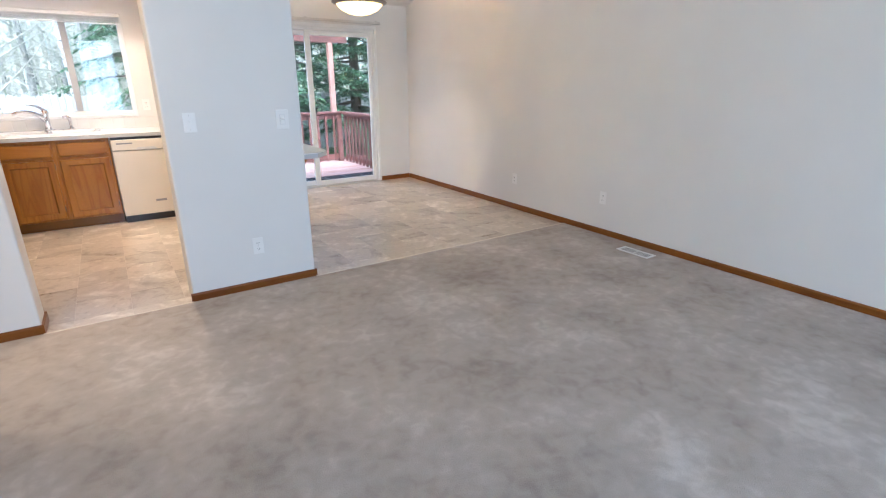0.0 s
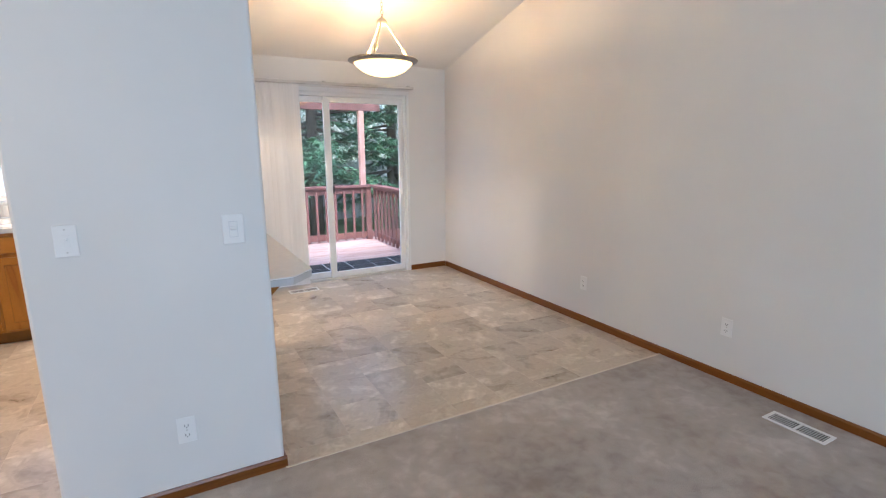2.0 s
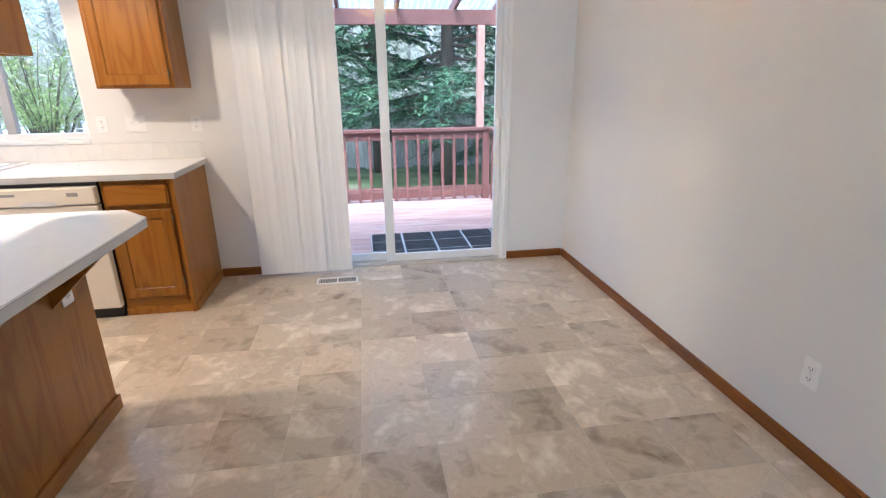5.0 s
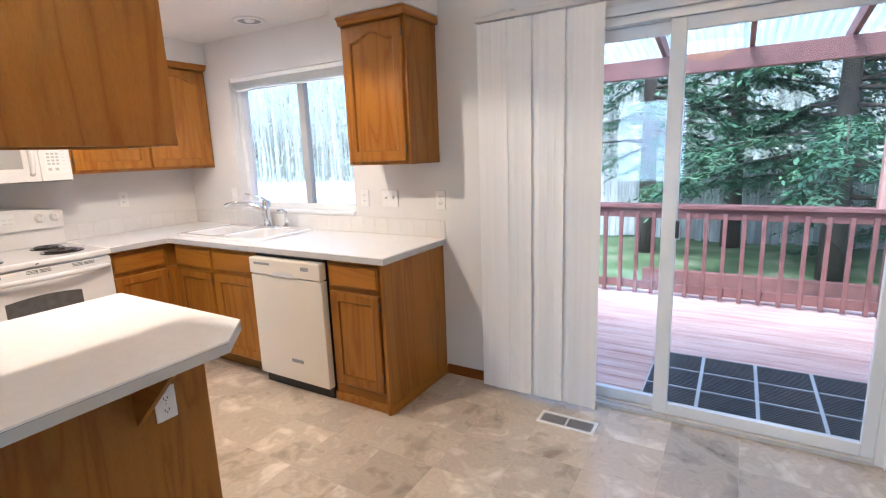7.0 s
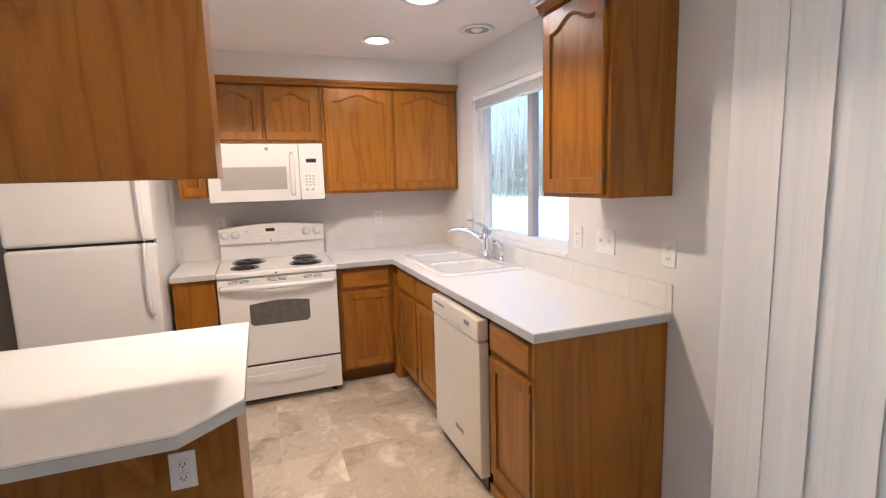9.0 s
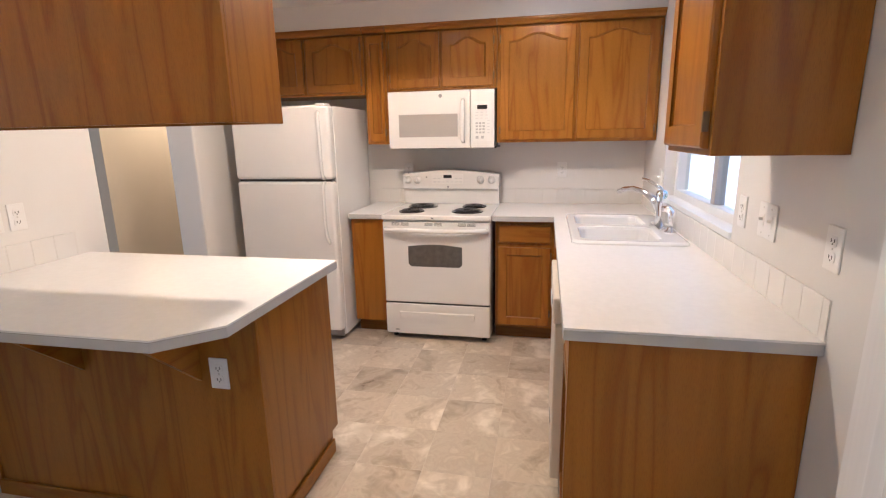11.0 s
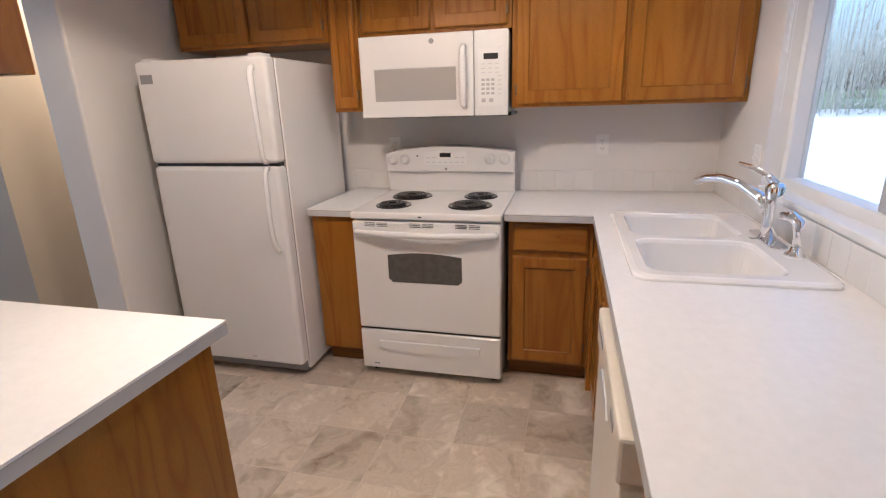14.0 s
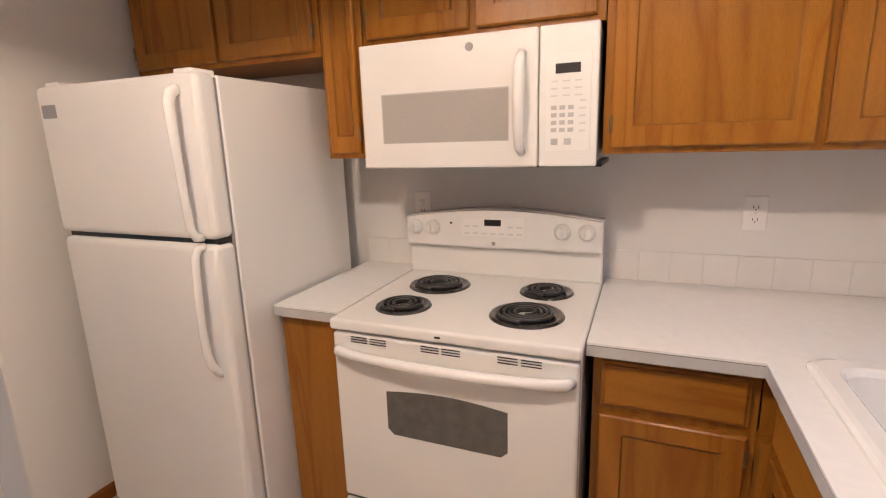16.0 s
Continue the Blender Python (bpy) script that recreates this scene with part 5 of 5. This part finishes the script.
for x in (-0.41, 0.4, 1.1, 1.8, 2.5, 3.06):
    part("rafter", boxes((x - 0.02, x + 0.02, -2.6, 0.3, 0, 0.12), bevel=0.003, m=Matrix.Translation((0, 8.38, 2.245)) @ rise.inverted()), RAIL_RED, roof)
bm = bmesh.new()
cols, wave = 230, 0.076
span = 3.8
rows_v = []
for v in (-2.62, 0.45):
    rows_v.append([bm.verts.new((-0.5 + span * i / cols, v, 0.128 + 0.010 * math.sin(2 * math.pi * span * i / cols / wave))) for i in range(cols + 1)])
for i in range(cols):
    bm.faces.new((rows_v[0][i], rows_v[0][i + 1], rows_v[1][i + 1], rows_v[1][i]))
bmesh.ops.solidify(bm, geom=bm.faces[:], thickness=0.002)
bmesh.ops.transform(bm, matrix=Matrix.Translation((0, 8.38, 2.245)) @ rise.inverted(), verts=bm.verts)
sheet = part("corrugated_sheet", bm, ROOF, roof, "clear corrugated plastic sheet")
sheet.visible_shadow = False

GZ = -0.75
solo("ground", boxes((-400, 400, 5.9, 700, GZ - 0.2, GZ), (-400, 400, -700, 5.9, GZ - 0.2, GZ)), GRASS, "uneven lawn and yard reaching the woods", "ground", "structure")
solo("drive", boxes((-60.0, -2.4, 7.6, 44.0, GZ, GZ + 0.02)), GRAVEL, "pale gravel drive beside the house", "drive", "structure")

fence = thing("fence", (0, 15.5, GZ), "weathered grey board fence behind the yard", "fence")
board = finish(boxes((-0.068, 0.068, -0.01, 0.01, 0.03, 1.84), bevel=0.004, seg=1), "board", FENCE)
rnd = random.Random(3)
for i in range(110):
    o = new("board", board)
    o.parent = fence
    o.location = (-4.0 + 0.145 * i, rnd.uniform(-0.006, 0.006), rnd.uniform(-0.04, 0.03))
for z in (0.3, 1.3):
    part("rail", boxes((-4.1, 12.0, 15.512, 15.55, GZ + z, GZ + z + 0.09)), FENCE, fence)
bed = thing("planter", (2.6, 11.2, GZ), "low red timber planter edging in the yard", "planter")
part("edging", boxes((0.6, 4.6, 10.9, 11.0, GZ, GZ + 0.35), bevel=0.01), RAIL_RED, bed)


def spray(bm, rnd, at, direction, length, droop, size, count):
    """A flat hanging fan of needle sprays along a branchlet."""
    d = Vector(direction).normalized()
    side_v = d.cross(Vector((0, 0, 1)))
    side_v = side_v.normalized() if side_v.length > 0.01 else Vector((1, 0, 0))
    for k in range(count):
        u = rnd.random()
        c = Vector(at) + d * length * u + Vector((0, 0, -droop * u * u))
        s = side_v * (1 if rnd.random() < 0.5 else -1)
        tip = c + (s * rnd.uniform(0.5, 1.1) + d * rnd.uniform(0.3, 0.9) + Vector((0, 0, rnd.uniform(-0.75, 0.12)))) * size
        wdt = d * size * rnd.uniform(0.16, 0.30) + Vector((0, 0, rnd.uniform(-0.1, 0.1) * size))
        mid = (c + tip) / 2
        v = [bm.verts.new(q) for q in (c, mid + wdt, tip, mid - wdt)]
        bm.faces.new(v)


def conifer(x, y, h, spread, seed, label, density=1.0, low=0.12):
    rnd = random.Random(seed)
    ob = thing("conifer_tree", (x, y, GZ), label, "tree")
    lean = rnd.uniform(-0.02, 0.02)
    part("trunk", tube([(x + lean * h * k / 6, y, GZ + h * k / 6) for k in range(7)], [0.19 * (1 - k / 6.6) for k in range(7)], 10), BARK, ob, smooth=True)
    limbs = bmesh.new()
    n = int(h * 11)
    leaf = bmesh.new()
    for i in range(n):
        f = low + (1 - low) * (i + rnd.random()) / n
        z = GZ + h * f
        a = rnd.uniform(0, 2 * math.pi)
        reach = spread * (1 - f) ** 0.75 * rnd.uniform(0.65, 1.1) + 0.25
        dirv = Vector((math.cos(a), math.sin(a), rnd.uniform(-0.12, 0.22)))
        base = Vector((x + lean * h * f, y, z))
        pts = [base + dirv * reach * k / 4 + Vector((0, 0, -0.28 * reach * (k / 4) ** 2)) for k in range(5)]
        tube(pts, [0.045 * (1 - f) + 0.012, 0.03 * (1 - f) + 0.010, 0.014, 0.010, 0.004], 5, limbs)
        for k in range(int(9 * density * max(1, reach))):
            u = rnd.uniform(0.18, 1.0)
            at = base + dirv * reach * u + Vector((0, 0, -0.28 * reach * u * u))
            b = a + rnd.choice((-1, 1)) * rnd.uniform(0.3, 1.2)
            spray(leaf, rnd, at, (math.cos(b), math.sin(b), rnd.uniform(-0.25, 0.1)), rnd.uniform(0.25, 0.6), 0.16, rnd.uniform(0.07, 0.13), 16)
    part("limbs", limbs, BARK, ob, smooth=True)
    part("crown", leaf, FOLIAGE, ob, "hanging dark green needle sprays")
    return ob


conifer(3.1, 12.6, 8.5, 3.0, 11, "large dark evergreen with drooping branches near the deck", 2.4, 0.15)
conifer(5.6, 13.6, 9.5, 2.8, 12, "tall dark evergreen beside the fence", 1.8, 0.06)
conifer(0.2, 13.9, 8.0, 2.2, 13, "evergreen with gaps between its limbs", 1.5, 0.26)
conifer(1.7, 15.0, 9.0, 2.4, 16, "dense dark evergreen in front of the fence", 1.4, 0.22)
conifer(9.5, 19.0, 14.0, 3.6, 15, "far evergreen behind the fence", 0.5)


def bare_tree(x, y, h, seed, mat_trunk, label, leafy=0.0):
    rnd = random.Random(seed)
    ob = thing("birch_tree", (x, y, GZ), label, "tree", "bare trees")
    lean = rnd.uniform(-0.06, 0.06)
    r = rnd.uniform(0.09, 0.15)
    pts = [(x + lean * h * k / 8 + rnd.uniform(-0.05, 0.05), y, GZ + h * k / 8) for k in range(9)]
    part("trunk", tube(pts, [r * (1 - k / 9.5) for k in range(9)], 9), mat_trunk, ob, smooth=True)
    br, leaf = bmesh.new(), bmesh.new()
    for i in range(64):
        f = rnd.uniform(0.08, 0.98)
        k = min(7, int(f * 8))
        base = Vector(pts[k]).lerp(Vector(pts[k + 1]), f * 8 - k)
        a = rnd.uniform(0, 6.28)
        L = (1.15 - f) * h * 0.22 + 0.3
        end = base + Vector((math.cos(a), math.sin(a), rnd.uniform(0.1, 0.9))) * L
        mid = base.lerp(end, 0.5) + Vector((0, 0, -0.06 * L))
        tube([base, mid, end], [0.022, 0.013, 0.004], 4, br)
        for j in range(5):
            u = rnd.uniform(0.3, 1)
            b = mid.lerp(end, u)
            e2 = b + Vector((rnd.uniform(-1, 1), rnd.uniform(-1, 1), rnd.uniform(-0.4, 0.8))) * 0.32 * L
            tube([b, e2], [0.008, 0.003], 3, br)
            if rnd.random() < leafy:
                spray(leaf, rnd, b, e2 - b, (e2 - b).length, 0.02, 0.05, 8)
    part("branches", br, TWIGS, ob)
    if leafy:
        part("leaves", leaf, SPRING, ob, "sparse young green leaves")


rnd = random.Random(21)
for i in range(26):
    bx = -11.0 + i * 0.62 + rnd.uniform(-0.25, 0.25)
    bare_tree(bx, rnd.uniform(18.5, 27), rnd.uniform(9, 14), 40 + i, ALDER if i % 3 else BIRCH, "grey bare tree with thin twigs at the edge of the woods" if i % 3 else "white birch with dark marks at the edge of the woods", 0.5 if i % 2 else 0.9)


def shrub(x, y, h, seed):
    """A loose bush: stems that fan out from one foot, with many small leaves round their upper parts."""
    rnd = random.Random(seed)
    ob = thing("shrub", (x, y, GZ), "loose yellow-green bush in young leaf", "shrub", "shrubs")
    stems, leaf = bmesh.new(), bmesh.new()
    for i in range(26):
        a, out = rnd.uniform(0, 6.28), rnd.uniform(0.15, 0.75)
        end = Vector((x + math.cos(a) * out * h * 0.6, y + math.sin(a) * out * h * 0.6, GZ + h * rnd.uniform(0.55, 1.0)))
        mid = Vector((x, y, GZ)).lerp(end, 0.5) + Vector((0, 0, 0.12 * h))
        tube([(x, y, GZ), mid, end], [0.03, 0.018, 0.006], 5, stems)
        for k in range(30):
            at = mid.lerp(end, rnd.uniform(-0.2, 1.0))
            spray(leaf, rnd, at, (rnd.uniform(-1, 1), rnd.uniform(-1, 1), rnd.uniform(-0.3, 0.6)), rnd.uniform(0.2, 0.5), 0.05, rnd.uniform(0.05, 0.09), 10)
    part("stems", stems, BARK, ob, smooth=True)
    part("leaves", leaf, SPRING, ob, "young yellow-green leaves")


for x, y, h, seed in ((-6.4, 15.8, 3.2, 71), (-8.2, 18.5, 3.6, 72)):
    shrub(x, y, h, seed)
# far woods, one sheet of countless twigs and leaves
far = bmesh.new()
for i in range(26000):
    c = Vector((rnd.uniform(-60, 45), rnd.uniform(32, 46), GZ)) if i % 3 else Vector((rnd.uniform(-75, -45), rnd.uniform(6, 40), GZ))
    if i % 13:
        c.z += abs(rnd.gauss(0, 5.0))
        s, h = rnd.uniform(0.02, 0.10), rnd.uniform(0.3, 1.1)
        lean_v = Vector((rnd.uniform(-1, 1), rnd.uniform(-1, 1), rnd.uniform(-0.3, 1))) * h
    else:
        s, h = rnd.uniform(0.04, 0.10), rnd.uniform(6, 13)
        lean_v = Vector((rnd.uniform(-0.06, 0.06), 0, 1)) * h
    w = Vector((s, s * rnd.uniform(-0.6, 0.6), 0))
    v = [far.verts.new(q) for q in (c - w, c + w, c + lean_v + w * 0.4, c + lean_v - w * 0.4)]
    far.faces.new(v)
solo("far_woods", far, TWIGS, "pale bare woods behind the yard", "woods", "stuff")

# ---- tiles, last ----
tl = finish(boxes((-0.0522, 0.0522, -0.006, 0, 0.0015, 0.1130), bevel=0.002, seg=1), "tile", CERAMIC)


def splash(name, x, y, length, way, label):
    ob = thing(name, (x, y, 0.91), label, "backsplash", "backsplashes", "structure")
    m = facing(x, y, 0.9105, way)
    part("joint_bed", boxes((0, length, -0.0048, -0.0005, 0, 0.1115), m=m), TILE_JOINT, ob)
    n = int(length / 0.1055)
    for i in range(n):
        o = new("tile", tl)
        o.parent = ob
        o.matrix_basis = Matrix.Translation(-Vector((x, y, 0.91))) @ m @ pose(0.0525 + 0.1055 * i, 0, 0)
    return ob


splash("backsplash", XL, 4.66, 1.045, 'e', "row of glossy white square tiles behind the stove worktop")
splash("backsplash", XL, 3.625, 0.25, 'e', "few glossy white tiles behind the short worktop")
splash("backsplash", XL + 0.01, YB, 2.56, 's', "row of glossy white square tiles under the window")
splash("backsplash", 0.27, YW1, 0.64, 'n', "row of glossy white tiles on the peninsula wall")

side_t = 0.307
sq = finish(boxes((0.0009, side_t - 0.0009, 0.0009, side_t - 0.0009, -0.003, 0.0), bevel=0.0008, seg=1), "tile", VINYL)
half = {}
for i in range(-11, 8):
    for k in range(-5, 8):
        x0, y0 = 0.945 + side_t * i, 3.88 + side_t * k
        x1, y1 = min(x0 + side_t, XR), min(y0 + side_t, YB)
        xa, ya = max(x0, XL), max(y0, YW0 - 0.008)
        if x1 - xa < 0.02 or y1 - ya < 0.02:
            continue
        key = (round(xa - x0, 3), round(x1 - x0, 3), round(ya - y0, 3), round(y1 - y0, 3))
        if key not in half:
            half[key] = sq if key == (0, side_t, 0, side_t) else finish(boxes((key[0] + 0.0009, key[1] - 0.0009, key[2] + 0.0009, key[3] - 0.0009, -0.003, 0.0)), "tile", VINYL)
        o = new("tile", half[key])
        o.parent = floor
        o.location = (x0, y0, 0)
